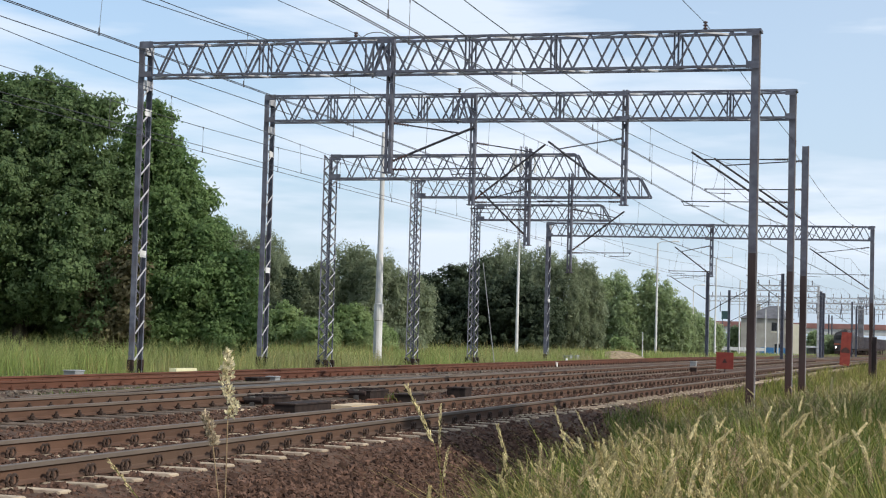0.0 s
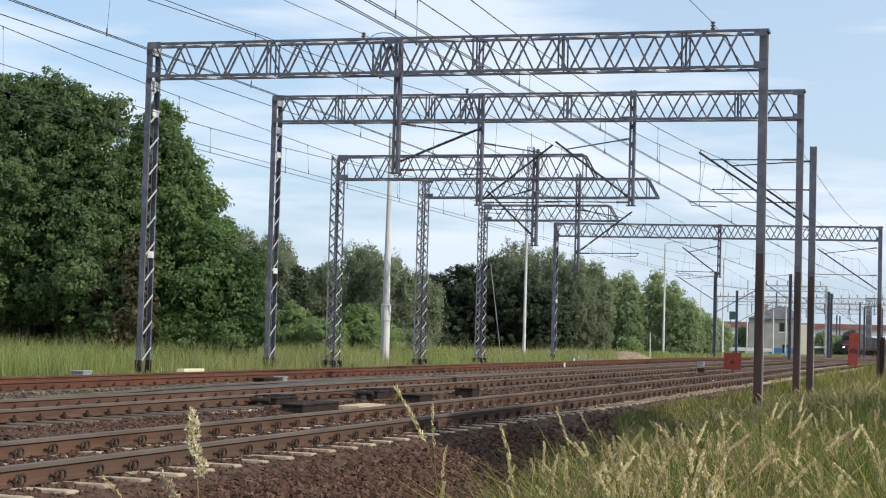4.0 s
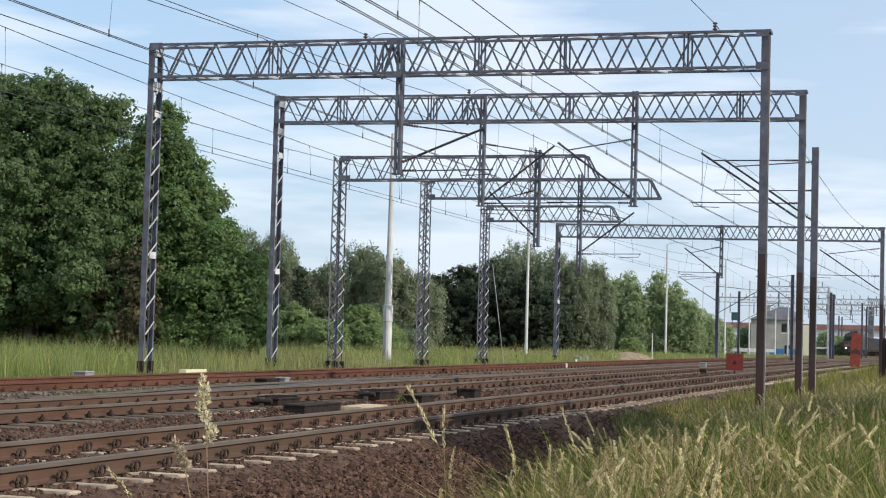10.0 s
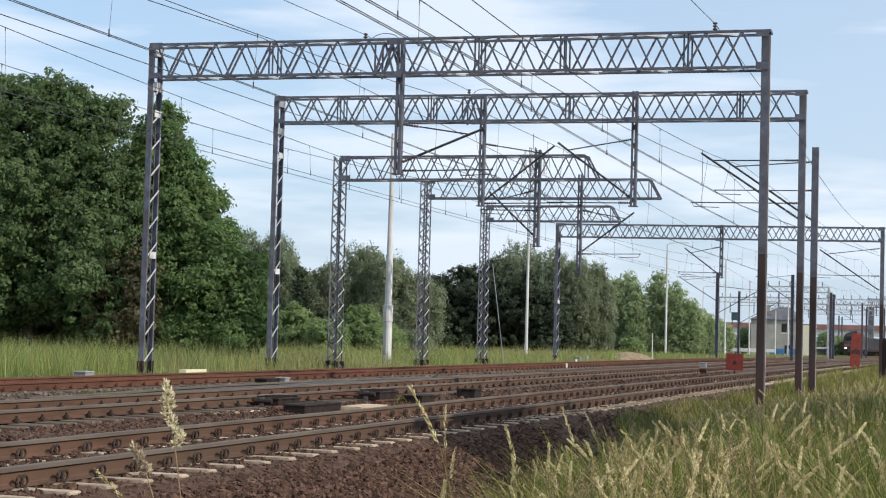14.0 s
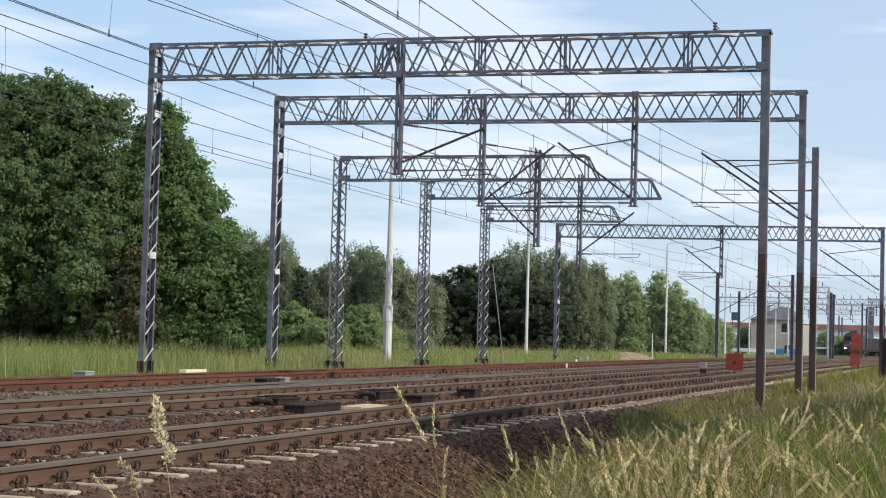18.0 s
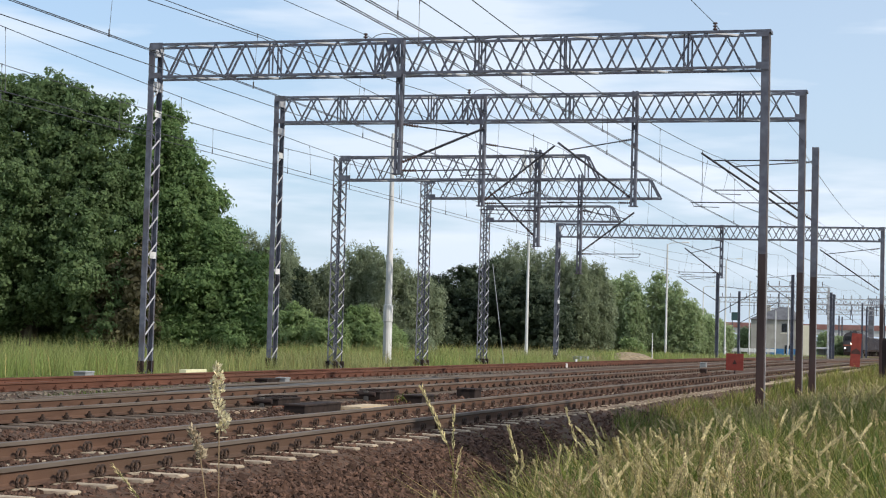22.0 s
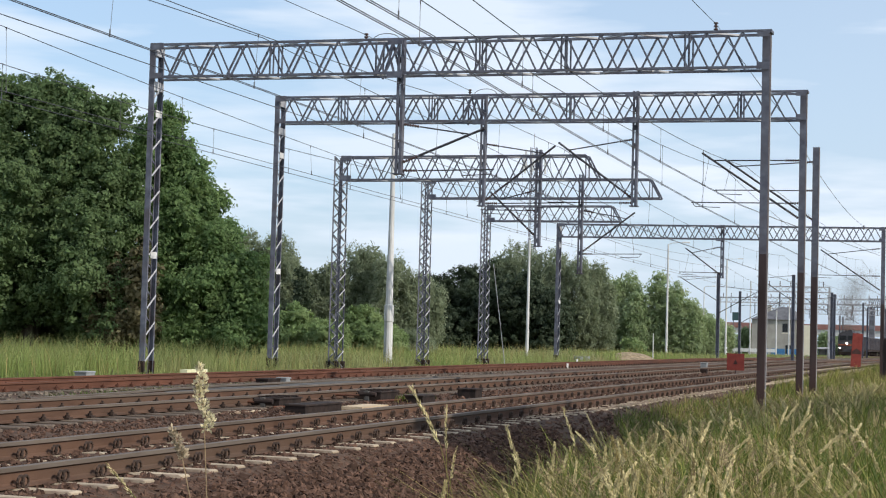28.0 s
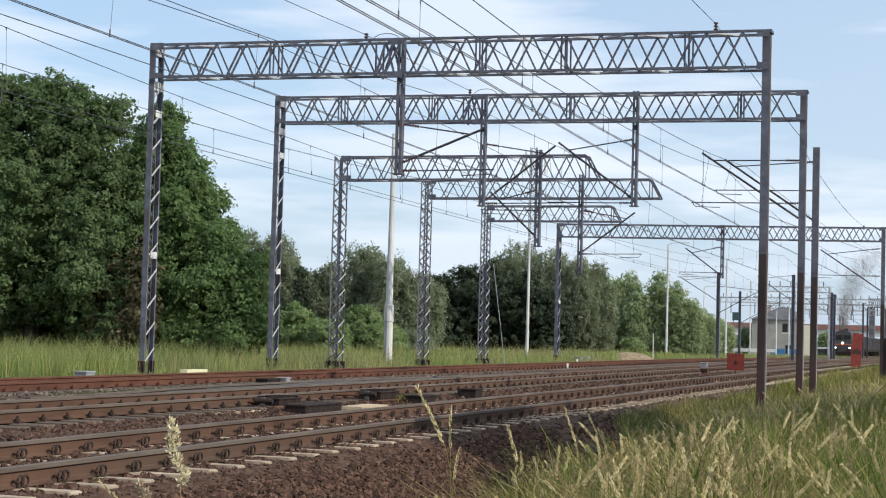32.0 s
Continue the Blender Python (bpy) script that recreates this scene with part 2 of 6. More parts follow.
M["sign_green"] = material("sign_green", (0.030, 0.070, 0.072), (0.045, 0.095, 0.098), 2, 0.5)
M["gravel_sand"] = material("gravel_sand", (0.17, 0.125, 0.08), (0.36, 0.28, 0.18), 4, 0.95, bump=0.8, bump_scale=12)


# ------------------------------------------------------------------ building helpers
def thing(name, x, y, z, label, category, group="", kind=""):
    ob = new(name)
    ob.empty_display_size = 0.2
    ob.location = (x, y, z)
    return tagged(ob, label, category, group, kind)


def link_mesh(name, me, parent=None, m=None, label=""):
    ob = new(name, me)
    ob.parent = parent
    if m is not None:
        ob.matrix_basis = m
    return tagged(ob, label)


def part(name, bm, mat, parent=None, label="", smooth=False, m=None):
    """Links a bmesh as one mesh object under a thing or a part."""
    me = bpy.data.meshes.new(name)
    bmesh.ops.recalc_face_normals(bm, faces=bm.faces)
    bm.to_mesh(me)
    bm.free()
    for one in (mat if isinstance(mat, (list, tuple)) else (mat,)):
        me.materials.append(one)
    if smooth:
        for p in me.polygons:
            p.use_smooth = True
    return link_mesh(name, me, parent, m, label)


def block(bm, x0, y0, z0, x1, y1, z1, slot=0, chamfer=0.0):
    """A box, its upper edges cut back where chamfer is given."""
    c = chamfer
    ring = lambda z, i: [bm.verts.new(v) for v in ((x0 + i, y0 + i, z), (x1 - i, y0 + i, z), (x1 - i, y1 - i, z), (x0 + i, y1 - i, z))]
    rings = [ring(z0, 0), ring(z1 - c, 0), ring(z1, c)] if c else [ring(z0, 0), ring(z1, 0)]
    made = [bm.faces.new(rings[0][::-1]), bm.faces.new(rings[-1])]
    for a, b in zip(rings, rings[1:]):
        for i in range(4):
            made.append(bm.faces.new((a[i], a[(i + 1) % 4], b[(i + 1) % 4], b[i])))
    for fc in made:
        fc.material_index = slot
    return made


def tube(bm, pts, r, n=8, cap=True, slot=0):
    """A round bar along points; r is one radius or one for each point."""
    pts = [Vector(p) for p in pts]
    rs = r if isinstance(r, (list, tuple)) else [r] * len(pts)
    rings = []
    for i, p in enumerate(pts):
        d = (pts[min(i + 1, len(pts) - 1)] - pts[max(i - 1, 0)]).normalized()
        side = d.cross(Vector((0, 0, 1)) if abs(d.z) < 0.95 else Vector((1, 0, 0))).normalized()
        up = side.cross(d)
        rings.append([bm.verts.new(p + rs[i] * (math.cos(2 * math.pi * k / n) * side + math.sin(2 * math.pi * k / n) * up)) for k in range(n)])
    for a, b in zip(rings, rings[1:]):
        for k in range(n):
            bm.faces.new((a[k], a[(k + 1) % n], b[(k + 1) % n], b[k])).material_index = slot
    if cap:
        bm.faces.new(rings[0][::-1]).material_index = slot
        bm.faces.new(rings[-1]).material_index = slot


def profile_mesh(bm, outline, pts, slots=None):
    """Sweeps an outline of (across, up) along points that run roughly along y."""
    rings = []
    for i, p in enumerate(pts):
        a, b = pts[max(i - 1, 0)], pts[min(i + 1, len(pts) - 1)]
        d = Vector((b[0] - a[0], b[1] - a[1], 0)).normalized()
        side = Vector((d.y, -d.x, 0))
        rings.append([bm.verts.new(Vector(p) + side * u + Vector((0, 0, v))) for u, v in outline])
    n = len(outline)
    for a, b in zip(rings, rings[1:]):
        for k in range(n):
            bm.faces.new((a[k], a[(k + 1) % n], b[(k + 1) % n], b[k])).material_index = slots[k] if slots else 0
    bm.faces.new(rings[0][::-1])
    bm.faces.new(rings[-1])


BARS = {}


def strut(name, parent, p, q, w, d, mat, label=""):
    """A straight angle-iron bar from p to q in the parent's space; alike bars share one mesh."""
    p, q = Vector(p), Vector(q)
    length = round((q - p).length, 2)
    key = (length, w, d, mat.name)
    if key not in BARS:
        bm = bmesh.new()
        t = min(w, d) * 0.22
        outline = [(-w / 2, -d / 2), (w / 2, -d / 2), (w / 2, -d / 2 + t), (-w / 2 + t, -d / 2 + t), (-w / 2 + t, d / 2), (-w / 2, d / 2)]
        lo = [bm.verts.new((u, v, 0)) for u, v in outline]
        hi = [bm.verts.new((u, v, length)) for u, v in outline]
        for k in range(6):
            bm.faces.new((lo[k], lo[(k + 1) % 6], hi[(k + 1) % 6], hi[k]))
        bm.faces.new(lo[::-1])
        bm.faces.new(hi)
        me = bpy.data.meshes.new("bar")
        bmesh.ops.recalc_face_normals(bm, faces=bm.faces)
        bm.to_mesh(me)
        bm.free()
        me.materials.append(mat)
        BARS[key] = me
    turn = (q - p).to_track_quat("Z", "Y").to_matrix().to_4x4()
    return link_mesh(name, BARS[key], parent, Matrix.Translation(p) @ turn, label)


def mesh_of(name, verts, faces, mat, flat=False):
    """A mesh from numpy arrays: faces (n, k), all with k corners."""
    me = bpy.data.meshes.new(name)
    n, k = faces.shape
    me.vertices.add(len(verts))
    me.vertices.foreach_set("co", np.ascontiguousarray(verts, dtype=np.float32).ravel())
    me.loops.add(n * k)
    me.loops.foreach_set("vertex_index", np.ascontiguousarray(faces, dtype=np.int32).ravel())
    me.polygons.add(n)
    me.polygons.foreach_set("loop_start", np.arange(0, n * k, k, dtype=np.int32))
    me.update(calc_edges=True)
    if flat:
        me.shade_flat()
    me.materials.append(mat)
    return me


rng = np.random.default_rng(7)


def grade(y):
    """The line falls gently past the last gantry."""
    return -0.0034 * min(max(y - 110, 0), 260)


# ------------------------------------------------------------------ ground
PROFILE = [(-2500, -0.2), (-400, -0.2), (-120, -0.15), (-60, -0.12), (-30, -0.12), (-21, -0.16), (-19.9, -0.26), (-19.3, -0.20), (-16.6, -0.20), (-15.9, -0.28),
           (-14.9, -0.28), (-14.2, -0.20), (-11.0, -0.20), (-10.4, -0.28), (-9.7, -0.27), (-9.3, -0.186), (-8.55, -0.170), (-7.23, -0.170), (-6.52, -0.186), (-6.15, -0.30), (-5.5, -0.66), (-4.9, -0.84),
           (-4.3, -0.84), (-3.3, -0.62), (-2.0, -0.42), (0.0, -0.35), (4, -0.35), (30, -0.4), (200, -0.4), (2500, -0.4)]


def ground_z(x, y=0.0):
    for (xa, za), (xb, zb) in zip(PROFILE, PROFILE[1:]):
        if xa <= x <= xb:
            return za + (zb - za) * (x - xa) / (xb - xa) + grade(y)
    return -0.4


def on_ballast(x):
    return -19.8 < x < -5.1


ys = [-400, -60, -10] + [2 + 1.0 * i for i in range(60)] + [65 + 5 * i for i in range(12)] + [130 + 15 * i for i in range(20)] + [450, 700, 1500, 4000]
bm = bmesh.new()
grid = []
for y in ys:
    row = []
    for x, z in PROFILE:
        wob = noise.noise((x * 0.4, y * 0.35, 0)) * (0.22 if -6.3 < x < -4 and 0 < y < 90 else 0)
        rough = 0.004 if -20 < x < -6.4 else 0.03
        row.append(bm.verts.new((x + wob, y, z + grade(y) + rough * noise.noise((x, y * 0.7, 3)))))
    grid.append(row)
for ra, rb in zip(grid, grid[1:]):
    for i in range(len(PROFILE) - 1):
        fc = bm.faces.new((ra[i], ra[i + 1], rb[i + 1], rb[i]))
        fc.material_index = 0 if on_ballast((PROFILE[i][0] + PROFILE[i + 1][0]) / 2) else 1
ground_tree = BVHTree.FromBMesh(bm)
ground = part("ground", bm, [M["ballast"], M["soil"]])
tagged(ground, "brown stone ballast bed beside rough grassy soil", "ground", kind="structure")


def surface_z(x, y):
    """The height of the uneven ground itself, for what lies or grows on it."""
    hit = ground_tree.ray_cast(Vector((x, y, 50)), Vector((0, 0, -1)))[0]
    return hit.z if hit else ground_z(x, y)


# ------------------------------------------------------------------ tracks
RAIL = [(-0.036, -0.004), (-0.030, 0.0), (0.030, 0.0), (0.036, -0.004), (0.036, -0.036), (0.010, -0.050), (0.009, -0.125), (0.020, -0.137),
        (0.072, -0.150), (0.072, -0.160), (-0.072, -0.160), (-0.072, -0.150), (-0.020, -0.137), (-0.009, -0.125), (-0.010, -0.050), (-0.036, -0.036)]
SHINE = [1, 1, 1, 1] + [0] * 12
HALF = 0.7535


def rail_line(xs):
    return [(x, y, grade(y)) for x, y in xs]


def straight(x, y0, y1):
    return [(x, y0)] + [(x, float(y)) for y in range(110, int(y1), 10) if y > y0] + [(x, y1)]


def add_rail(track, xs, mats, name="rail", label=""):
    bm = bmesh.new()
    profile_mesh(bm, RAIL, rail_line(xs), SHINE)
    return part(name, bm, mats, track, label)


def clip_mesh(kind):
    """A rail fastening beside the foot: a spring ring with its bolt, or a bolt with its clamp."""
    bm = bmesh.new()
    if kind == "ring":
        for k, dy in enumerate((-0.022, 0.026)):
            pts = [(0.012 * k, dy + 0.045 * math.cos(a), 0.048 * math.sin(a) + 0.036) for a in [i * 2 * math.pi / 10 for i in range(11)]]
            tube(bm, pts, 0.0125, 5, cap=False)
        tube(bm, [(-0.010, 0.0, 0.030), (0.012, 0.0, 0.030)], 0.016, 6)
    else:
        block(bm, -0.04, -0.055, -0.02, 0.05, 0.055, 0.012)
        tube(bm, [(0.0, 0, 0), (0.0, 0, 0.075)], 0.018, 6)
        tube(bm, [(0.0, 0, 0.016), (0.0, 0, 0.045)], 0.034, 6)
        block(bm, -0.05, -0.022, 0.008, 0.02, 0.022, 0.026)
    me = bpy.data.meshes.new("clip")
    bmesh.ops.recalc_face_normals(bm, faces=bm.faces)
    bm.to_mesh(me)
    bm.free()
    me.materials.append(M["rail_red"] if kind == "rusty_bolt" else M["clip"])
    return me


CLIP = {k: clip_mesh(k) for k in ("ring", "bolt", "rusty_bolt")}


def sleeper_mesh(kind):
    bm = bmesh.new()
    if kind == "concrete":
        # the ends stand high, the middle lies lower, edges cut back
        outline = [(-1.30, 0.0), (-1.28, 0.01), (-0.46, 0.01), (-0.34, -0.05), (0.34, -0.05), (0.46, 0.01), (1.28, 0.01), (1.30, 0.0)]
        rows = []
        for u, v in outline:
            rows.append([bm.verts.new(c) for c in ((u, -0.13, v - 0.17), (u, -0.084, v - 0.004), (u, 0.084, v - 0.004), (u, 0.13, v - 0.17))])
        for a, b in zip(rows, rows[1:]):
            for k in range(4):
                bm.faces.new((a[k], a[(k + 1) % 4], b[(k + 1) % 4], b[k]))
        bm.faces.new(rows[0])
        bm.faces.new(rows[-1][::-1])
    else:
        block(bm, -1.3, -0.125, -0.16, 1.3, 0.125, 0.0, chamfer=0.012)
    me = bpy.data.meshes.new("sleeper")
    bmesh.ops.recalc_face_normals(bm, faces=bm.faces)
    bm.to_mesh(me)
    bm.free()
    me.materials.append(M["concrete"] if kind == "concrete" else M["timber"])
    return me


SLEEPER = {k: sleeper_mesh(k) for k in ("concrete", "timber")}


def add_sleepers(track, x, y0, y1, near, kind, clip, step=0.6):
    """Sleepers with four fastenings each as parts up to y = near; those further off in one mesh."""
    cv = np.array([v.co for v in SLEEPER[kind].vertices])
    far_v, far_f, base = [], [], 0
    quads = [tuple(p.vertices) for p in SLEEPER[kind].polygons if len(p.vertices) == 4]
    y = y0
    while y < y1:
        jx, jr = random.uniform(-0.02, 0.02), random.uniform(-0.5, 0.5)
        if y < near:
            s = link_mesh("sleeper", SLEEPER[kind], track, pose(x + jx, y, -0.166 + grade(y), 0, 0, jr))
            for rail in (-HALF, HALF):
                for side in (-1, 1):
                    c = link_mesh("rail_clip", CLIP[clip], s)
                    c.matrix_basis = pose(rail + side * 0.088 - jx, 0, 0.018, 0, 0, 0 if side > 0 else 180)
        else:
            far_v.append(cv + np.array([x, y, -0.166 + grade(y)]))
            far_f += [[base + i for i in q] for q in quads]
            base += len(cv)
        y += step
    if far_v:
        me = mesh_of("far_sleepers", np.concatenate(far_v), np.array(far_f), SLEEPER[kind].materials[0])
        tagged(link_mesh("far_sleepers", me, track), kind="stuff")


def far_clips(track, xr, y0, y1, clip, step=0.6):
    cv = np.array([v.co for v in CLIP[clip].vertices])
    quads = np.array([tuple(p.vertices) for p in CLIP[clip].polygons if len(p.vertices) == 4])
    n = int((y1 - y0) / step)
    vs = np.concatenate([cv + np.array([xr + 0.088, y0 + i * step, -0.148 + grade(y0 + i * step)]) for i in range(n)])
    fs = np.concatenate([quads + i * len(cv) for i in range(n)])
    tagged(link_mesh("far_rail_clips", mesh_of("far_rail_clips", vs, fs, M["clip"]), track), kind="stuff")


RUST, RED = [M["rail_rust"], M["rail_head"]], [M["rail_red"], M["rail_red"]]
T1, T2, T3, T4 = -7.885, -12.56, -18.0, -22.3

track_1 = thing("track_1", 0, 0, 0, "railway track with brown rails on pale concrete sleepers", "railway track", "railway tracks", "structure")
for s in (-HALF, HALF):
    add_rail(track_1, straight(T1 + s, -30, 420), RUST)
add_sleepers(track_1, T1, 4.732, 140, 52, "concrete", "ring")
for s in (-HALF, HALF):
    far_clips(track_1, T1 + s, 52.1, 120, "ring")

track_2 = thing("track_2", 0, 0, 0, "railway track with brown rails on dark sleepers", "railway track", "railway tracks", "structure")
for s in (-HALF, HALF):
    add_rail(track_2, straight(T2 + s, -30, 420), RUST)
add_sleepers(track_2, T2, 15.1, 140, 60, "timber", "bolt")
for s in (-HALF, HALF):
    far_clips(track_2, T2 + s, 60.1, 130, "bolt")

track_3 = thing("track_3", 0, 0, 0, "disused siding track with rust-red rails", "railway track", "railway tracks", "structure")
for s in (-HALF, HALF):
    add_rail(track_3, straight(T3 + s, -30, 150), RED)
add_sleepers(track_3, T3, 22.1, 140, 66, "timber", "rusty_bolt")
for s in (-HALF, HALF):
    far_clips(track_3, T3 + s, 66.1, 130, "rusty_bolt")


def ease(a, b, t):
    t = min(max(t, 0), 1)
    return a + (b - a) * t * t * (3 - 2 * t)


track_4 = thing("track_4", 0, 0, 0, "station track that joins the siding far off", "railway track", "railway tracks", "structure")
for s in (-HALF, HALF):
    add_rail(track_4, [(ease(T3, T4, (y - 120) / 90) + s, float(y)) for y in range(120, 700, 6)], RUST)
add_sleepers(track_4, T4, 205, 420, 0, "timber", "bolt", 0.65)


# ------------------------------------------------------------------ gantries and masts
def truss(parent, x0, x1, top, depth, width, pitch, mat, cut=0.0, bars=0.036, chord=0.06, rise=0.0, apex=None):
    """A box truss along x in the parent's space: four chords, zigzag webs in front and behind, lacing above and below.
    cut: by how much the lower chord reaches past the upper one at the far end. apex: where the last peak of the front web stands."""
    lift = lambda p: (p[0], p[1], p[2] + rise * (x1 - p[0]) / (x1 - x0))
    bm_part = lambda nm, p, q, w: strut(nm, parent, lift(p), lift(q), w, w, mat)
    for y in (-width / 2, width / 2):
        bm_part("chord", (x0, y, top), (x1 - cut, y, top), chord)
        bm_part("chord", (x0, y, top - depth), (x1, y, top - depth), chord)
    n = max(2, round((x1 - cut - x0) / pitch))
    step = pitch if apex is not None else (x1 - cut - x0) / n
    last = apex if apex is not None else x1 - cut - step / 2
    for k in range(n + 1):
        for y, shift in ((-width / 2, 0.0), (width / 2, 0.5)):
            m = last - (k + shift) * step
            a, b = m - step / 2, m + step / 2
            if m > x0 and a > x0 - 0.1:
                bm_part("diagonal", (a, y, top - depth), (m, y, top), bars)
            if m > x0 and b < x1 + 0.1:
                bm_part("diagonal", (m, y, top), (b, y, top - depth), bars)
    n = int((x1 - cut - x0) / step)
    for k in range(n):
        lo, hi = (-width / 2, width / 2) if k % 2 else (width / 2, -width / 2)
        for z in (top, top - depth):
            # lacing coloured pale to look sunlit against the darker chords
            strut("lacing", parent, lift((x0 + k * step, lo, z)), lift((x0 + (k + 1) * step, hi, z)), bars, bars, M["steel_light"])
    if cut:
        for y in (-width / 2, width / 2):
            bm_part("end_bar", (x1 - cut, y, top), (x1, y, top - depth), chord)
            bm_part("end_bar", (x1 - cut, y, top), (x1 - cut, y, top - depth), bars)


def plate(parent, name, x0, y0, z0, x1, y1, z1, mat, label="", chamfer=0.0):
    bm = bmesh.new()
    block(bm, x0, y0, z0, x1, y1, z1, chamfer=chamfer)
    return part(name, bm, mat, parent, label)


def channel_leg(parent, x, top, low, mat, wide, deep):
    """A leg of two rolled channels back to back with batten plates between them."""
    for s in (-1, 1):
        bm = bmesh.new()
        xa, t, fl, h = x + s * wide / 2, 0.014, s * 0.075, deep / 2
        outline = [(xa, -h), (xa, h), (xa - fl, h), (xa - fl, h - t), (xa - s * t, h - t), (xa - s * t, t - h), (xa - fl, t - h), (xa - fl, -h)]
        lo, hi = ([bm.verts.new((u, v, z)) for u, v in outline] for z in (low, top))
        for k in range(8):
            bm.faces.new((lo[k], lo[(k + 1) % 8], hi[(k + 1) % 8], hi[k]))
        bm.faces.new(lo[::-1])
        bm.faces.new(hi)
        part("channel", bm, mat, parent)


def laced_leg(parent, x, top, low, mat, wide, deep, pitch, light, front=False):
    """Two channels, one before the other, their flanges turned inwards and laced along both sides."""
    if front:
        channel_leg(parent, x, top, low, mat, wide, deep)
    for s in (() if front else (-1, 1)):
        bm = bmesh.new()
        ya, t, fl, h = s * deep / 2, 0.012, s * 0.06, wide / 2
        outline = [(x - h, ya), (x + h, ya), (x + h, ya - fl), (x + h - t, ya - fl), (x + h - t, ya - s * t), (x - h + t, ya - s * t), (x - h + t, ya - fl), (x - h, ya - fl)]
        lo, hi = ([bm.verts.new((u, v, z)) for u, v in outline] for z in (low, top))
        for k in range(8):
            bm.faces.new((lo[k], lo[(k + 1) % 8], hi[(k + 1) % 8], hi[k]))
        bm.faces.new(lo[::-1])
        bm.faces.new(hi)
        part("channel", bm, mat, parent)
    n = round((top - low - 0.9) / pitch)
    for k in range(n):
        z = low + 0.3 + k * pitch
        if front:
            s = 1 if k % 2 else -1
            for yy in (-deep / 2 - 0.01, deep / 2 + 0.01):
                strut("lacing", parent, (x - s * (wide / 2 - 0.02), yy, z), (x + s * (wide / 2 - 0.02), yy, z + pitch), 0.045, 0.014, light)
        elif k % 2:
            # rising bars painted pale for the sunlit side, falling ones dark for the shaded
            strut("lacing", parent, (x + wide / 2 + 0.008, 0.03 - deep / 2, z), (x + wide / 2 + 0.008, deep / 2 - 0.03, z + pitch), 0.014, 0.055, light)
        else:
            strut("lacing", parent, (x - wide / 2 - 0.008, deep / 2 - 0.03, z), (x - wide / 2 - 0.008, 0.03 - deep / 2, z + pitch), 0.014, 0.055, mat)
    for z in (top - 1.25, top - 0.32) if not front else ():
        for xx in (-wide / 2 - 0.012, wide / 2 + 0.002):
            plate(parent, "batten", x + xx, -deep / 2 + 0.005, z, x + xx + 0.010, deep / 2 - 0.005, z + 0.24, light)


def drop_post(parent, x, y, top, low, mat):
    for s in (-1, 1):
        plate(parent, "drop_web", x + s * 0.075 - 0.012, y - 0.084, low, x + s * 0.075 + 0.012, y + 0.09, top, mat)
        plate(parent, "drop_flange", x + s * 0.045 - 0.03, y - 0.096, low, x + s * 0.045 + 0.03, y - 0.086, top, mat)
    for k in range(6):
        plate(parent, "batten", x - 0.072, y + 0.08, low + 0.1 + k * (top - low) / 6.3, x + 0.072, y + 0.094, low + 0.26 + k * (top - low) / 6.3, mat)
    plate(parent, "foot_plate", x - 0.13, y - 0.12, low - 0.03, x + 0.13, y + 0.12, low, mat)


def insulator(parent, p, q, mat, r=0.055, n=6):
    """A string of sheds between two points."""
    p, q = Vector(p), Vector(q)
    pts, rs = [], []
    for k in range(n):
        for f, rad in ((0.0, 0.4), (0.25, 1.0), (0.6, 0.9), (0.75, 0.4)):
            pts.append(p + (q - p) * (k + f) / n)
            rs.append(rad * r)
    bm = bmesh.new()
    tube(bm, pts, rs, 8)
    return part("insulator", bm, mat, parent)


def bracket(name, x, y, side, z_low, reach, z_tip, z_reg, label, z_top=None):
    """A catenary cantilever on a post at x: inclined tube, stay, insulators, registration tube and steady arm."""
    ob = thing(name, x, y, 0, label, "catenary bracket", "catenary brackets")
    s = side
    tip = Vector((s * reach, 0, z_tip))
    foot = Vector((s * 0.1, 0, z_low))
    way = (tip - foot).normalized()
    insulator(ob, foot, foot + way * 0.42, M["insulator"], 0.045)
    bm = bmesh.new()
    tube(bm, [foot + way * 0.42, tip + way * 0.25], 0.032, 8)
    part("inclined_tube", bm, M["arm"], ob)
    top = Vector((s * 0.1, 0, z_top or z_tip + 0.22))
    hold = tip - way * 0.15
    insulator(ob, top, top + (hold - top).normalized() * 0.42, M["insulator"], 0.040)
    bm = bmesh.new()
    tube(bm, [top + (hold - top).normalized() * 0.42, hold], 0.020, 6)
    part("stay", bm, M["arm"], ob)
    reg = Vector((s * 0.1, 0, z_reg))
    insulator(ob, reg, reg + Vector((s * 0.4, 0, 0)), M["insulator"], 0.038)
    bm = bmesh.new()
    tube(bm, [reg + Vector((s * 0.4, 0, 0)), Vector((s * (reach + 0.5), 0, z_reg + 0.02))], 0.018, 6)
    part("registration_tube", bm, M["arm"], ob)
    bm = bmesh.new()
    tube(bm, [(s * (reach + 0.45), 0, z_reg), (s * (reach + 0.40), 0, z_reg - 0.10), (s * (reach - 0.35), 0, z_reg - 0.13)], 0.012, 6)
    part("steady_arm", bm, M["arm"], ob)
    bm = bmesh.new()
    tube(bm, [tip, (s * (reach + 0.2), 0, z_reg + 0.02)], 0.005, 4)
    part("hanger_wire", bm, M["wire"], ob)
    return ob


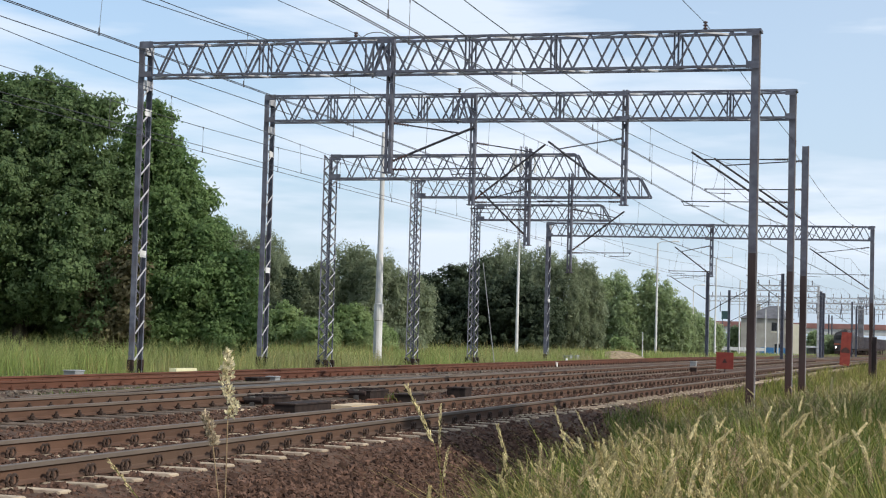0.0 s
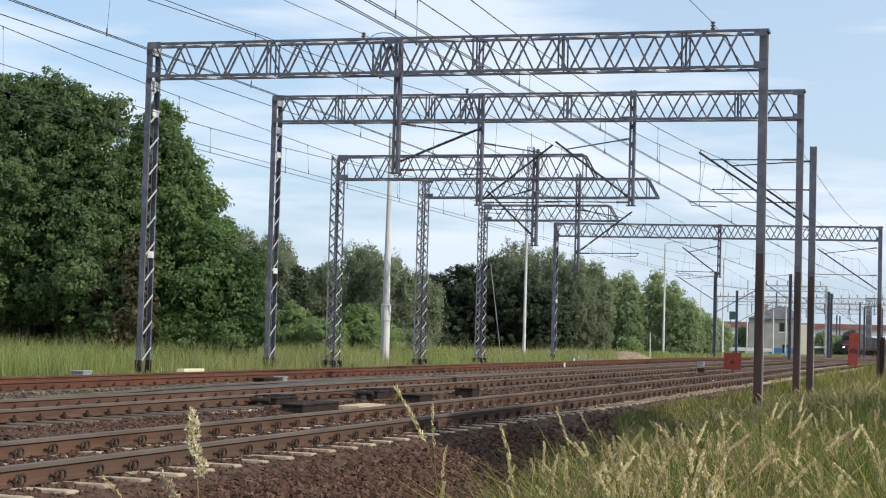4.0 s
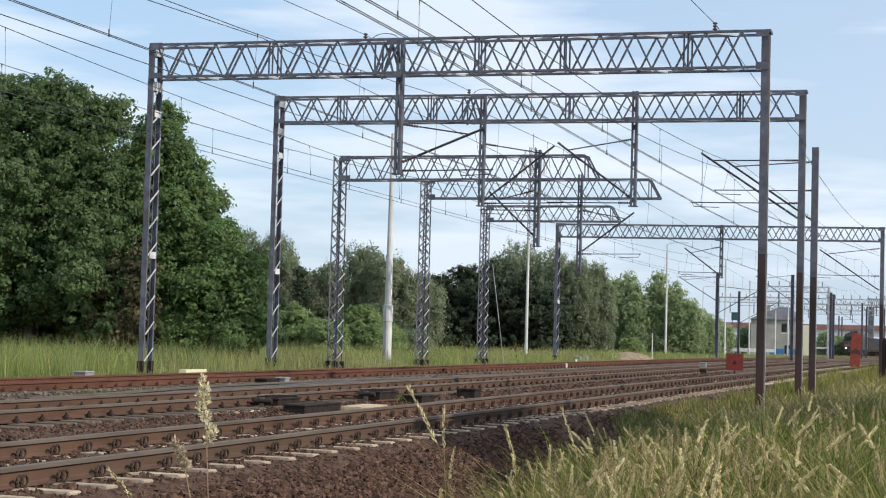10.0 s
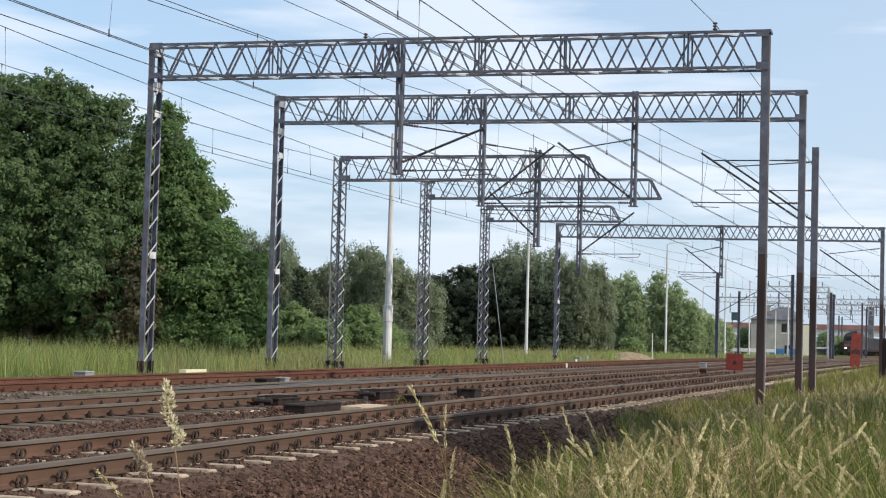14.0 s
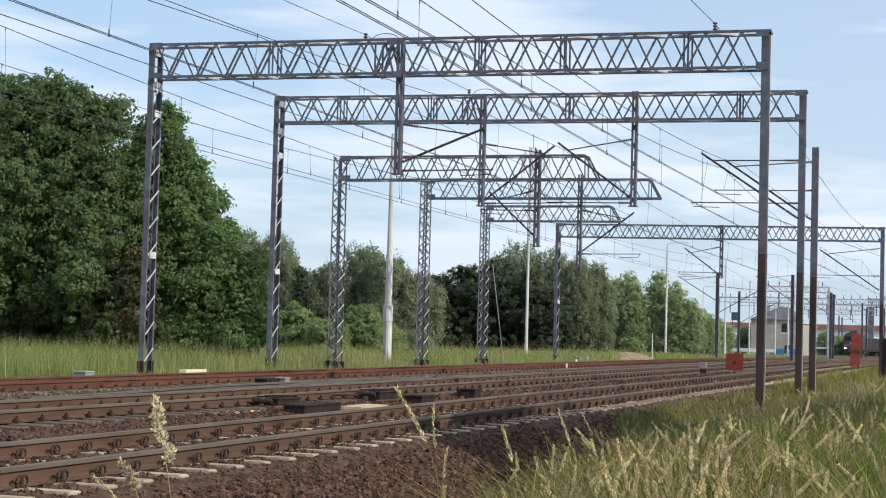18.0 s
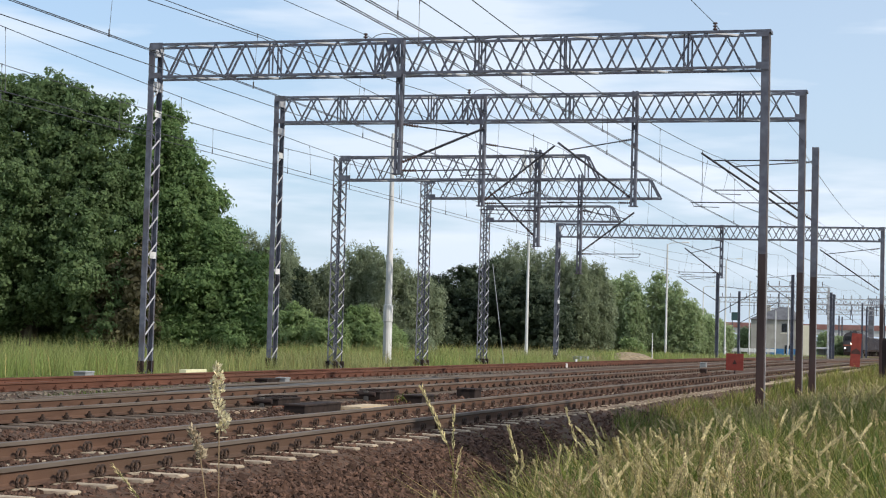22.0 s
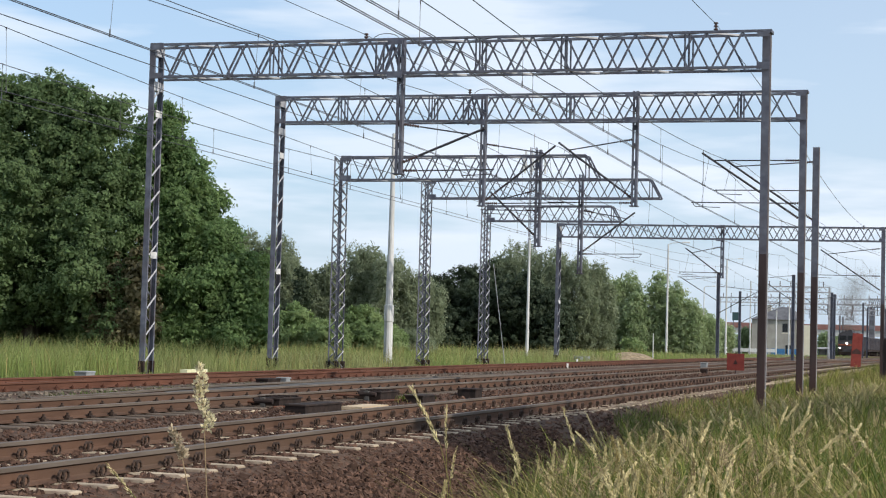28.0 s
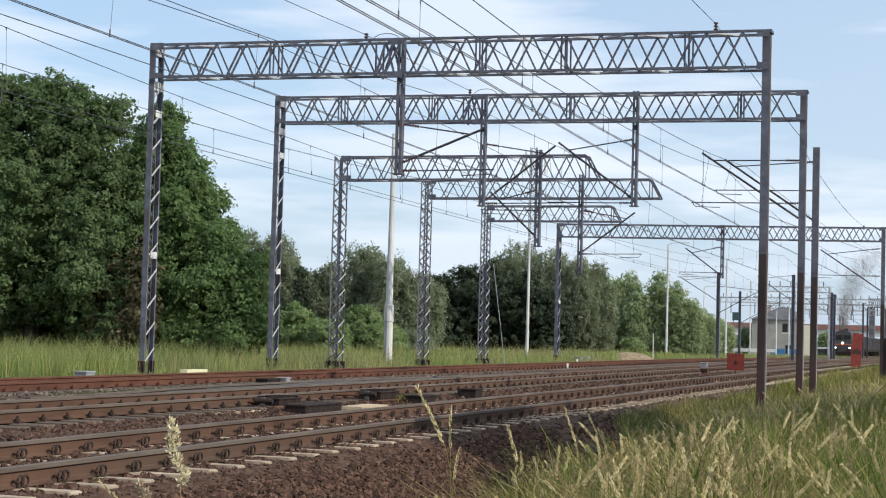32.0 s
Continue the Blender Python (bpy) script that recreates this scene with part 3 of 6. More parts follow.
def portal(name, y, xl, xr, top, depth, pitch, label, leg="channel", drops=(), width=0.55, drop_low=5.15, rise=0.11, joints=(), apex=None):
    ob = thing(name, xr, y, 0, label, "gantry", "catenary gantries")
    low = ground_z(xr, y) - 0.3
    lowl = ground_z(xl, y) - 0.3
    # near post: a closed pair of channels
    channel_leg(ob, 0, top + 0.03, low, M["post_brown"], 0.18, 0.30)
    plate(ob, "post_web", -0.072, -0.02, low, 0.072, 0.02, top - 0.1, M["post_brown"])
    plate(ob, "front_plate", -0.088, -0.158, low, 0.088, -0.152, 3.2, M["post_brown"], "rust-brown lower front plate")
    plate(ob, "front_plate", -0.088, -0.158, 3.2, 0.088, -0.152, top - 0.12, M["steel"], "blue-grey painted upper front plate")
    # added pale strip that imitates sun on the post's side
    plate(ob, "side_strip", 0.093, 0.08, low, 0.097, 0.148, top - 0.1, M["steel_light"], "thin pale side strip painted in for the sunlit post edge")
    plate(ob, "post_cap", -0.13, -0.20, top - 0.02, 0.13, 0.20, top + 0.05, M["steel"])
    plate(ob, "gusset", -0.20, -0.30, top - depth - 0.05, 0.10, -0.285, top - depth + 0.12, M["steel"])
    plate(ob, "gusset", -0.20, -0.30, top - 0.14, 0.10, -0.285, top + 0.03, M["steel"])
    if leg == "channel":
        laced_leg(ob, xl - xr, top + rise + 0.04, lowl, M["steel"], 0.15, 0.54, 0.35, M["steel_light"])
        plate(ob, "gusset", xl - xr - 0.02, -0.33, top + rise - 0.14, xl - xr + 0.34, -0.315, top + rise + 0.04, M["steel"])
        plate(ob, "gusset", xl - xr - 0.02, -0.33, top + rise - depth - 0.05, xl - xr + 0.30, -0.315, top + rise - depth + 0.10, M["steel"])
        for s in (-1, 1):
            plate(ob, "base_shoe", xl - xr - 0.083, s * 0.27 - 0.04, lowl + 0.20, xl - xr + 0.083, s * 0.27 + 0.04, lowl + 0.66, M["box_dark"], "dark painted foot")
        for z in (6.76, 3.0):
            plate(ob, "number_plate", xl - xr + 0.098, -0.17, z - 0.09, xl - xr + 0.110, 0.17, z + 0.09, M["pole_white"], "small dull white plate")
    else:
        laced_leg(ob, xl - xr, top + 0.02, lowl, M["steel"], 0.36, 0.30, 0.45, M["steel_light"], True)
    truss(ob, xl - xr + 0.05, -0.05, top, depth, width, pitch, M["steel"], bars=0.044, rise=rise, apex=apex)
    for x in joints:
        for dx in (-0.05, 0.05):
            for yy in (-width / 2, width / 2):
                up = rise * (x - xr) / (xl - xr)
                strut("joint_bar", ob, (x - xr + dx, yy, top - depth + up), (x - xr + dx, yy, top + up), 0.045, 0.045, M["steel"])
    for x in drops:
        drop_post(ob, x - xr, -0.05, top + 0.12, drop_low, M["steel"])
        for da, db in ((-0.62, -0.36), (-0.10, -0.36), (-0.62, -0.62)) if top > 8 and x < -14 else ():
            for yy in (-width / 2, width / 2):
                strut("brace", ob, (x - xr + da, yy, top - depth), (x - xr + db, yy, top), 0.05, 0.05, M["steel"])
        plate(ob, "gusset", x - xr - 0.30, -0.32, top - 0.08, x - xr + 0.10, -0.305, top + 0.05, M["steel"])
        plate(ob, "gusset", x - xr - 0.30, -0.32, top - depth - 0.06, x - xr + 0.10, -0.305, top - depth + 0.10, M["steel"])
    plate(ob, "footing", xl - xr - 0.42, -0.42, lowl - 0.1, xl - xr + 0.42, 0.42, lowl + 0.24, M["concrete"], "concrete footing", 0.03)
    plate(ob, "footing", -0.36, -0.42, low - 0.1, 0.36, 0.42, low + 0.34, M["concrete"], "concrete footing", 0.03)
    return ob


portal("catenary_gantry", 40.0, -21.25, -5.13, 8.47, 0.86, 0.8565, "grey steel lattice gantry over the railway tracks", drops=(-14.3,), joints=(-17.8, -12.22, -10.03, -6.99), apex=-0.54)
portal("catenary_gantry", 50.0, -22.03, -5.31, 8.51, 0.80, 0.868, "grey steel lattice gantry over the railway tracks", drops=(-15.1, -10.3), joints=(-19.85, -16.8, -12.36, -7.15), apex=-0.54)
portal("catenary_gantry", 86.0, -21.70, -5.14, 6.98, 0.66, 0.72, "grey steel lattice gantry standing far along the tracks", drops=(-13.1,), drop_low=4.4)


def lattice_mast(name, x, y, top, half, label, deep=0.0):
    """An upright mast of four angle legs with zigzag lacing on each face; deep: half its size along the tracks."""
    low = ground_z(x, y) - 0.2
    deep = deep or half
    ob = thing(name, x, y, 0, label, "mast", "lattice cantilever masts")
    bar = 0.055 if half < 0.2 else 0.09
    for sx in (-1, 1):
        for sy in (-1, 1):
            strut("leg", ob, (sx * half * 1.1, sy * deep * 1.1, low), (sx * half, sy * deep, top), bar, bar, M["steel"])
    n = round((top - low) / 0.27)
    for k in range(n):
        z0, z1 = low + k * (top - low) / n, low + (k + 1) * (top - low) / n
        u0, u1 = 1.1 - 0.1 * k / n, 1.1 - 0.1 * (k + 1) / n
        s = 1 if k % 2 else -1
        for e in (-1, 1):
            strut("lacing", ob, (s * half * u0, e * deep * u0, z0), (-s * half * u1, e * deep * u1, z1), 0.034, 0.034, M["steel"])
            # side-face bars are paler than the front ones, sunlight put into their colour
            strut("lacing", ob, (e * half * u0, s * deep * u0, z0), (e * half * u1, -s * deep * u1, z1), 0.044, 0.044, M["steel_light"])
    plate(ob, "footing", -half - 0.25, -deep - 0.25, low - 0.2, half + 0.25, deep + 0.25, low + 0.20, M["concrete"], "concrete footing", 0.03)
    for sx in (-1, 1):
        for sy in (-1, 1):
            plate(ob, "anchor_shoe", sx * half * 1.1 - 0.06, sy * deep * 1.1 - 0.07, low + 0.20, sx * half * 1.1 + 0.06, sy * deep * 1.1 + 0.07, low + 0.46, M["box_dark"])
    return ob


def cantilever_mast(y, xl, end, top, depth, drop, drop_low, cut):
    ob = lattice_mast("cantilever_mast", xl, y, top + 0.02, 0.14, "grey lattice steel mast with a long truss arm over the tracks", 0.27)
    truss(ob, 0.1, end - xl, top, depth, 0.5, 0.78, M["steel"], cut=cut)
    plate(ob, "gusset", 0.1, -0.29, top - 0.16, 0.48, -0.275, top + 0.04, M["steel"])
    plate(ob, "gusset", 0.1, -0.29, top - depth - 0.06, 0.48, -0.275, top - depth + 0.14, M["steel"])
    if drop:
        drop_post(ob, drop - xl, -0.05, top + 0.2, drop_low, M["steel"])
    return ob


for gx, gy, gz in ((-14.72, 39.9, 8.55), (-15.06, 49.9, 8.62)):
    loop = thing("jumper_loop", gx, gy, gz, "thin wire loop bowed over the top of a gantry", "wire", "jumper loops")
    bm = bmesh.new()
    tube(bm, [(0.36 * math.cos(a), 0, 0.17 * math.sin(a)) for a in [math.pi * k / 10 for k in range(11)]], 0.010, 5)
    part("strand", bm, M["wire"], loop)
cantilever_mast(53.8, -21.36, -12.25, 7.10, 0.78, -14.3, 4.12, 0.42)
cantilever_mast(63.0, -21.34, -11.95, 7.20, 0.72, -15.05, 3.6, 0.40)
cantilever_mast(71.5, -21.40, -15.3, 6.86, 0.66, None, 0, 0.38)

bracket("catenary_bracket", -14.3, 40.0, 1, 5.44, 2.0, 6.18, 5.22, "dark tubular catenary bracket hung from a gantry post")
bracket("catenary_bracket", -15.1, 50.0, 1, 5.32, 2.1, 6.85, 5.22, "dark tubular catenary bracket hung from a gantry post")
bracket("catenary_bracket", -10.3, 50.0, -1, 5.40, 2.2, 6.95, 5.24, "dark tubular catenary bracket hung from a gantry post")
bracket("catenary_bracket", -14.3, 53.8, -1, 4.45, 1.5, 5.75, 5.3, "dark tubular catenary bracket hung from a mast arm")
bracket("catenary_bracket", -15.05, 63.0, 1, 4.45, 1.9, 5.8, 4.35, "dark tubular catenary bracket hung from a mast arm")
bracket("catenary_bracket", -13.1, 86.0, -1, 4.55, 1.7, 5.75, 4.65, "dark tubular catenary bracket hung from a far gantry")
bracket("catenary_bracket", -5.18, 86.0, -1, 3.9, 2.8, 5.75, 4.6, "dark tubular catenary bracket on a far gantry post")
bracket("catenary_bracket", -5.32, 50.0, -1, 4.80, 2.75, 6.60, 5.24, "dark tubular catenary bracket on a gantry post", 6.5)


def single_post(x, y, top, label, w=0.26, group="steel catenary posts"):
    ob = thing("catenary_post", x, y, 0, label, "post", group)
    low = ground_z(x, y) - 0.2
    bm = bmesh.new()
    for s in (-1, 1):
        block(bm, s * w * 0.42 - 0.012, -0.13, low, s * w * 0.42 + 0.012, 0.13, top)
    # posts past 120 m get paler steel in place of distance haze
    post_mat = M["post_brown"] if y < 120 else M["steel"]
    part("flange", bm, post_mat, ob)
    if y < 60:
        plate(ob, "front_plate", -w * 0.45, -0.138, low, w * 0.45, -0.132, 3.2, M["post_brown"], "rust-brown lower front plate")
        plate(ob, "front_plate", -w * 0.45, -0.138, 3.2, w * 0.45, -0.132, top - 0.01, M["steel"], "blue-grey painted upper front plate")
        # thin pale strip, the sunlit edge put in as colour
        plate(ob, "side_strip", w * 0.42 + 0.013, 0.06, low, w * 0.42 + 0.017, 0.128, top - 0.05, M["steel_light"], "thin pale side strip painted in for the sunlit post edge")
    plate(ob, "web", -w * 0.42 + 0.01, -0.012, low, w * 0.42 - 0.01, 0.012, top - 0.01, post_mat)
    plate(ob, "footing", -0.32, -0.32, low - 0.2, 0.32, 0.32, low + 0.22, M["concrete"], "concrete footing", 0.02)
    return ob


single_post(-5.24, 53.2, 7.25, "dark brown steel catenary post in the grass", 0.20)
bracket("catenary_bracket", -5.18, 53.2, -1, 4.95, 2.7, 6.75, 5.9, "dark tubular catenary bracket on a steel post", 6.8)


# ------------------------------------------------------------------ overhead wires
def sagged(x0, y0, z0, x1, y1, z1, sag, n=12):
    return [(x0 + (x1 - x0) * k / n, y0 + (y1 - y0) * k / n, z0 + (z1 - z0) * k / n - 4 * sag * (k / n) * (1 - k / n)) for k in range(n + 1)]


def wire_run(name, label, messenger, contacts, droppers, r=0.0082):
    """One overhead line: its carrying wire, one or two contact wires and the droppers between them."""
    ob = thing(name, 0, 0, 0, label, "overhead line", "overhead lines")
    bm = bmesh.new()
    tube(bm, messenger, r, 5)
    part("carrying_wire", bm, M["wire"], ob)
    for pts in contacts:
        bm = bmesh.new()
        tube(bm, pts, r * 0.95, 5)
        part("contact_wire", bm, M["wire"], ob)
    at = lambda pts, y: next(((a[0] + (b[0] - a[0]) * (y - a[1]) / (b[1] - a[1]), y, a[2] + (b[2] - a[2]) * (y - a[1]) / (b[1] - a[1]))
                             for a, b in zip(pts, pts[1:]) if a[1] <= y <= b[1]), None)
    for y in droppers:
        p, q = at(messenger, y), at(contacts[0], y)
        if p and q and p[2] - q[2] > 0.06:
            bm = bmesh.new()
            tube(bm, [p, q], 0.0042, 4)
            tube(bm, [Vector(q) + Vector((0, 0, 0.10)), Vector(q) - Vector((0, 0, 0.02))], 0.012, 5)
            tube(bm, [Vector(p) + Vector((0, 0, 0.015)), Vector(p) - Vector((0, 0, 0.06))], 0.010, 5)
            part("dropper", bm, M["wire"], ob)


def chain(x, spans):
    pts = []
    for (y0, z0), (y1, z1), sag in spans:
        seg = sagged(x, y0, z0, x, y1, z1, sag)
        pts += seg if not pts else seg[1:]
    return pts


def flat(x, rows):
    return [(x, y, z) for y, z in rows]


LINE = "thin dark overhead line with droppers above a railway track"
wire_run("overhead_line", LINE, chain(-7.9, [((8, 6.6), (52, 6.47), 0.70), ((52, 6.47), (110, 6.6), 0.7), ((110, 6.6), (170, 6.4), 0.7), ((170, 6.4), (230, 6.2), 0.7)]),
         [flat(-7.9, [(-12, 5.38), (24, 5.27), (30, 5.16), (38, 5.05), (48, 4.95), (60, 4.92), (110, 4.98), (230, 4.75)]), flat(-7.85, [(-12, 5.38), (24, 5.27), (30, 5.16), (38, 5.05), (48, 4.95), (60, 4.92), (110, 4.98), (230, 4.75)])],
         [16.5 + 6.3 * i for i in range(28)])
wire_run("overhead_line", LINE, chain(-7.4, [((11, 6.65), (53.2, 6.65), 0.66), ((53.2, 6.65), (120, 7.6), 0.4)]),
         [flat(-7.4, [(-10, 5.22), (22, 5.21), (40, 5.27), (52, 5.34), (62, 5.6), (120, 7.4)]), flat(-7.35, [(-10, 5.22), (22, 5.21), (40, 5.27), (52, 5.34), (62, 5.6), (120, 7.4)])],
         [20.5 + 6.1 * i for i in range(5)])
wire_run("overhead_line", LINE, chain(-12.55, [((-14, 7.0), (40, 6.9), 0.75), ((40, 6.9), (50, 6.9), 0.02), ((50, 6.9), (108, 6.7), 0.7), ((108, 6.7), (166, 6.5), 0.7), ((166, 6.5), (224, 6.3), 0.7)]),
         [flat(-12.6, [(-14, 5.47), (28, 5.43), (50, 5.3), (108, 5.2), (224, 4.9)]), flat(-12.54, [(-14, 5.47), (28, 5.43), (50, 5.3), (108, 5.2), (224, 4.9)])],
         [17.0 + 5.2 * i for i in range(32)])
wire_run("overhead_line", LINE, chain(-13.0, [((-14, 4.86), (28.6, 6.55), 0.0), ((28.6, 6.55), (40, 6.30), 0.03), ((40, 6.3), (63, 5.8), 0.05)]),
         [flat(-13.0, [(-14, 5.34), (30, 5.34), (63, 5.25)])], [34, 47, 55])
wire_run("overhead_line", LINE, chain(-17.5, [((-20, 8.45), (26.8, 6.6), 0.0), ((26.8, 6.6), (46, 6.0), 0.06), ((46, 6.02), (62, 5.9), 0.05), ((62, 5.9), (110, 6.6), 0.2)]),
         [flat(-17.45, [(-20, 5.45), (30, 5.38), (63, 5.2), (110, 5.2)])], [27.0, 34.2, 41.8, 49.0, 56.0])
wire_run("overhead_line", LINE, chain(-18.0, [((-39, 6.7), (11, 6.7), 0.76), ((11, 6.7), (62, 6.7), 0.76), ((62, 6.7), (120, 6.5), 0.7), ((120, 6.5), (180, 6.3), 0.7)]),
         [flat(-18.0, [(-20, 5.42), (36, 5.35), (62, 5.25), (120, 5.15), (180, 5.0)])], [27.7 + 4.6 * i for i in range(26)])


def single_wire(label, pts, r=0.0085):
    ob = thing("feeder_wire", 0, 0, 0, label, "wire", "single wires")
    bm = bmesh.new()
    tube(bm, pts, r, 5)
    part("strand", bm, M["wire"], ob)
    for p in (pts[-1],):
        insulator(ob, Vector(p) - Vector((0, 0, 0.16)), Vector(p) + Vector((0, 0, 0.06)), M["insulator"], 0.06, 3)


single_wire("thin dark wire carried on top of the lattice gantries", sagged(-14.5, 5, 8.6, -15.3, 40, 8.72, 0.35))
single_wire("thin dark wire carried on top of the lattice gantries", sagged(-15.3, 40, 8.72, -15.6, 50, 8.76, 0.05))
single_wire("thin dark wire carried on top of the lattice gantries", sagged(-6.0, 5, 8.6, -6.35, 40, 8.72, 0.35))
single_wire("thin dark wire slung from a gantry down to a gantry post", sagged(-6.35, 40, 8.72, -5.25, 50, 7.02, 0.06))
single_wire("thin dark wire slung between posts far along the tracks", sagged(-5.2, 50, 6.65, -6.1, 86, 7.07, 0.25))


# ------------------------------------------------------------------ lamp poles and further posts
def lamp_pole(x, y, top, arm, label, r=0.09, wide_base=True):
    ob = thing("lamp_pole", x, y, 0, label, "lamp post", "slim lamp poles")
    low = ground_z(x, y) - 0.2
    bm = bmesh.new()
    pts = [(0, 0, low), (0, 0, low + 1.9), (0, 0, low + 1.95), (0, 0, low + 2.6), (0, 0, low + 2.62), (0, 0, top)] if wide_base else [(0, 0, low), (0, 0, top)]
    rs = [r * 1.75, r * 1.7, r * 1.95, r * 1.9, r * 1.45, r * 0.7] if wide_base else [r, r * 0.7]
    tube(bm, pts, rs, 12)
    part("shaft", bm, M["pole_white"], ob, smooth=False)
    if arm:
        bm = bmesh.new()
        tube(bm, [(0, 0, top - 0.02), (arm * 0.3, 0, top + 0.12), (arm, 0, top + 0.15)], 0.03, 6)
        part("arm", bm, M["pole_white"], ob)
        bm = bmesh.new()
        block(bm, min(arm, arm * 1.5), -0.12, top + 0.10, max(arm, arm * 1.5), 0.12, top + 0.22, chamfer=0.04)
        part("luminaire", bm, M["white"], ob)
    return ob


guy = thing("guy_wire", -21.4, 71.5, 0, "thin steel guy wire from a lattice mast to the ground", "wire")
strut("strand", guy, (0.4, 0, 4.3), (1.05, 0, -0.25), 0.03, 0.03, M["steel_light"])

radio = lattice_mast("radio_mast", -62.0, 230.0, 28.0, 0.42, "tall thin lattice radio mast far behind the trees")
for k in range(9):
    a = k * 2 * math.pi / 9
    r0 = 1.1 if k % 2 else 1.7
    plate(radio, "antenna", r0 * math.cos(a) - 0.14, r0 * math.sin(a) - 0.1, 24.2 + 0.4 * (k % 3), r0 * math.cos(a) + 0.14, r0 * math.sin(a) + 0.1, 26.6 + 0.5 * (k % 3), M["white"], "pale panel antenna")
    strut("antenna_arm", radio, (0, 0, 25.4), (r0 * math.cos(a), r0 * math.sin(a), 25.4), 0.08, 0.08, M["steel_light"])
strut("spike", radio, (0, 0, 27.8), (0, 0, 30.0), 0.1, 0.1, M["steel_light"])

lamp_pole(-23.4, 64.7, 9.3, 0, "tall white tubular pole in the grass behind the tracks", 0.105)
lamp_pole(-25.8, 95.2, 6.8, 0, "tall white tubular pole before dark bushes", 0.10, False)
lamp_pole(-25.5, 138.0, 9.1, 1.2, "tall white lamp pole before the trees", 0.10, False)
lamp_pole(-29.1, 178.8, 6.9, 0.8, "slim grey lamp pole near the station", 0.07, False)
lamp_pole(-30.2, 202.0, 11.0, 1.3, "tall white lamp pole near the station", 0.12, False)
lamp_pole(-32.6, 241.0, 9.9, 0, "white pole before the station building", 0.11, False)
lamp_pole(-30.6, 255.0, 6.1, 0, "white pole before the station building", 0.12, False)
lamp_pole(-28.4, 252.0, 8.3, 0, "white pole before the station building", 0.11, False)
lamp_pole(-20.86, 108.2, 1.58, 0, "short thin marker pole in the grass", 0.04, False)
single_post(-21.9, 141.9, 6.9, "dark steel catenary post along the tracks", 0.30)
single_post(-27.3, 193.0, 7.0, "dark steel catenary post along the tracks", 0.30)
single_post(-16.5, 149.4, 7.2, "dark steel catenary post along the tracks", 0.30)
single_post(-17.77, 201.1, 7.3, "dark steel catenary post along the tracks", 0.34)
single_post(-17.75, 204.5, 7.2, "dark steel catenary post along the tracks", 0.30)
single_post(-30.11, 360.0, 7.4, "dark steel catenary post along the tracks", 0.30)
single_post(-30.13, 368.0, 7.3, "dark steel catenary post along the tracks", 0.30)
single_post(-19.9, 282.0, 8.2, "dark steel catenary post along the tracks", 0.30)
single_post(-19.6, 288.0, 7.6, "dark steel catenary post along the tracks", 0.34)
single_post(-19.2, 330.0, 8.4, "dark steel catenary post along the tracks", 0.34)
single_post(-4.5, 77.6, 1.5, "short dark post in the grass beside the tracks", 0.26)
for bx, by, sd, zl, rc, zt, zr in ((-21.9, 141.9, -1, 4.6, 3.0, 6.4, 6.6), (-21.9, 141.9, 1, 3.6, 3.6, 5.6, 4.9), (-16.5, 149.4, -1, 4.9, 3.0, 6.9, 5.2),
                                   (-27.3, 193.0, 1, 3.4, 4.5, 5.9, 5.4), (-17.6, 201.1, -1, 4.6, 3.2, 6.5, 5.2), (-19.9, 282.0, -1, 4.4, 3.6, 6.6, 5.4)):
    bracket("catenary_bracket", bx, by, sd, zl, rc, zt, zr, "dark tubular catenary bracket far along the tracks")


def far_portal(y, xl, xr, top, depth):
    ob = thing("far_gantry", xl, y, 0, "thin grey lattice gantry far off in the station", "gantry", "far station gantries")
    low = ground_z(xl, y) - 0.3
    for x in (0, xr - xl):
        plate(ob, "post", x - 0.13, -0.13, low, x + 0.13, 0.13, top, M["steel_light"])
    truss(ob, 0, xr - xl, top, depth, 0.5, 1.6, M["steel_light"], bars=0.07, chord=0.12)
    for k in range(int((xr - xl) / 1.4)):
        insulator(ob, (0.6 + 1.4 * k, 0, top + 0.08), (0.6 + 1.4 * k, 0, top + 0.75), M["insulator"], 0.08, 3)
        if k % 3 == 1:
            plate(ob, "hanger_post", 0.6 + 1.4 * k - 0.07, -0.07, top - depth - 1.9, 0.6 + 1.4 * k + 0.07, 0.07, top - depth, M["steel"])


far_portal(225, -28.6, -20.2, 8.7, 0.7)
far_portal(300, -46, -14, 9.2, 0.9)
far_portal(352, -46, -12, 9.4, 1.0)
far_portal(410, -50, -12, 9.6, 1.1)


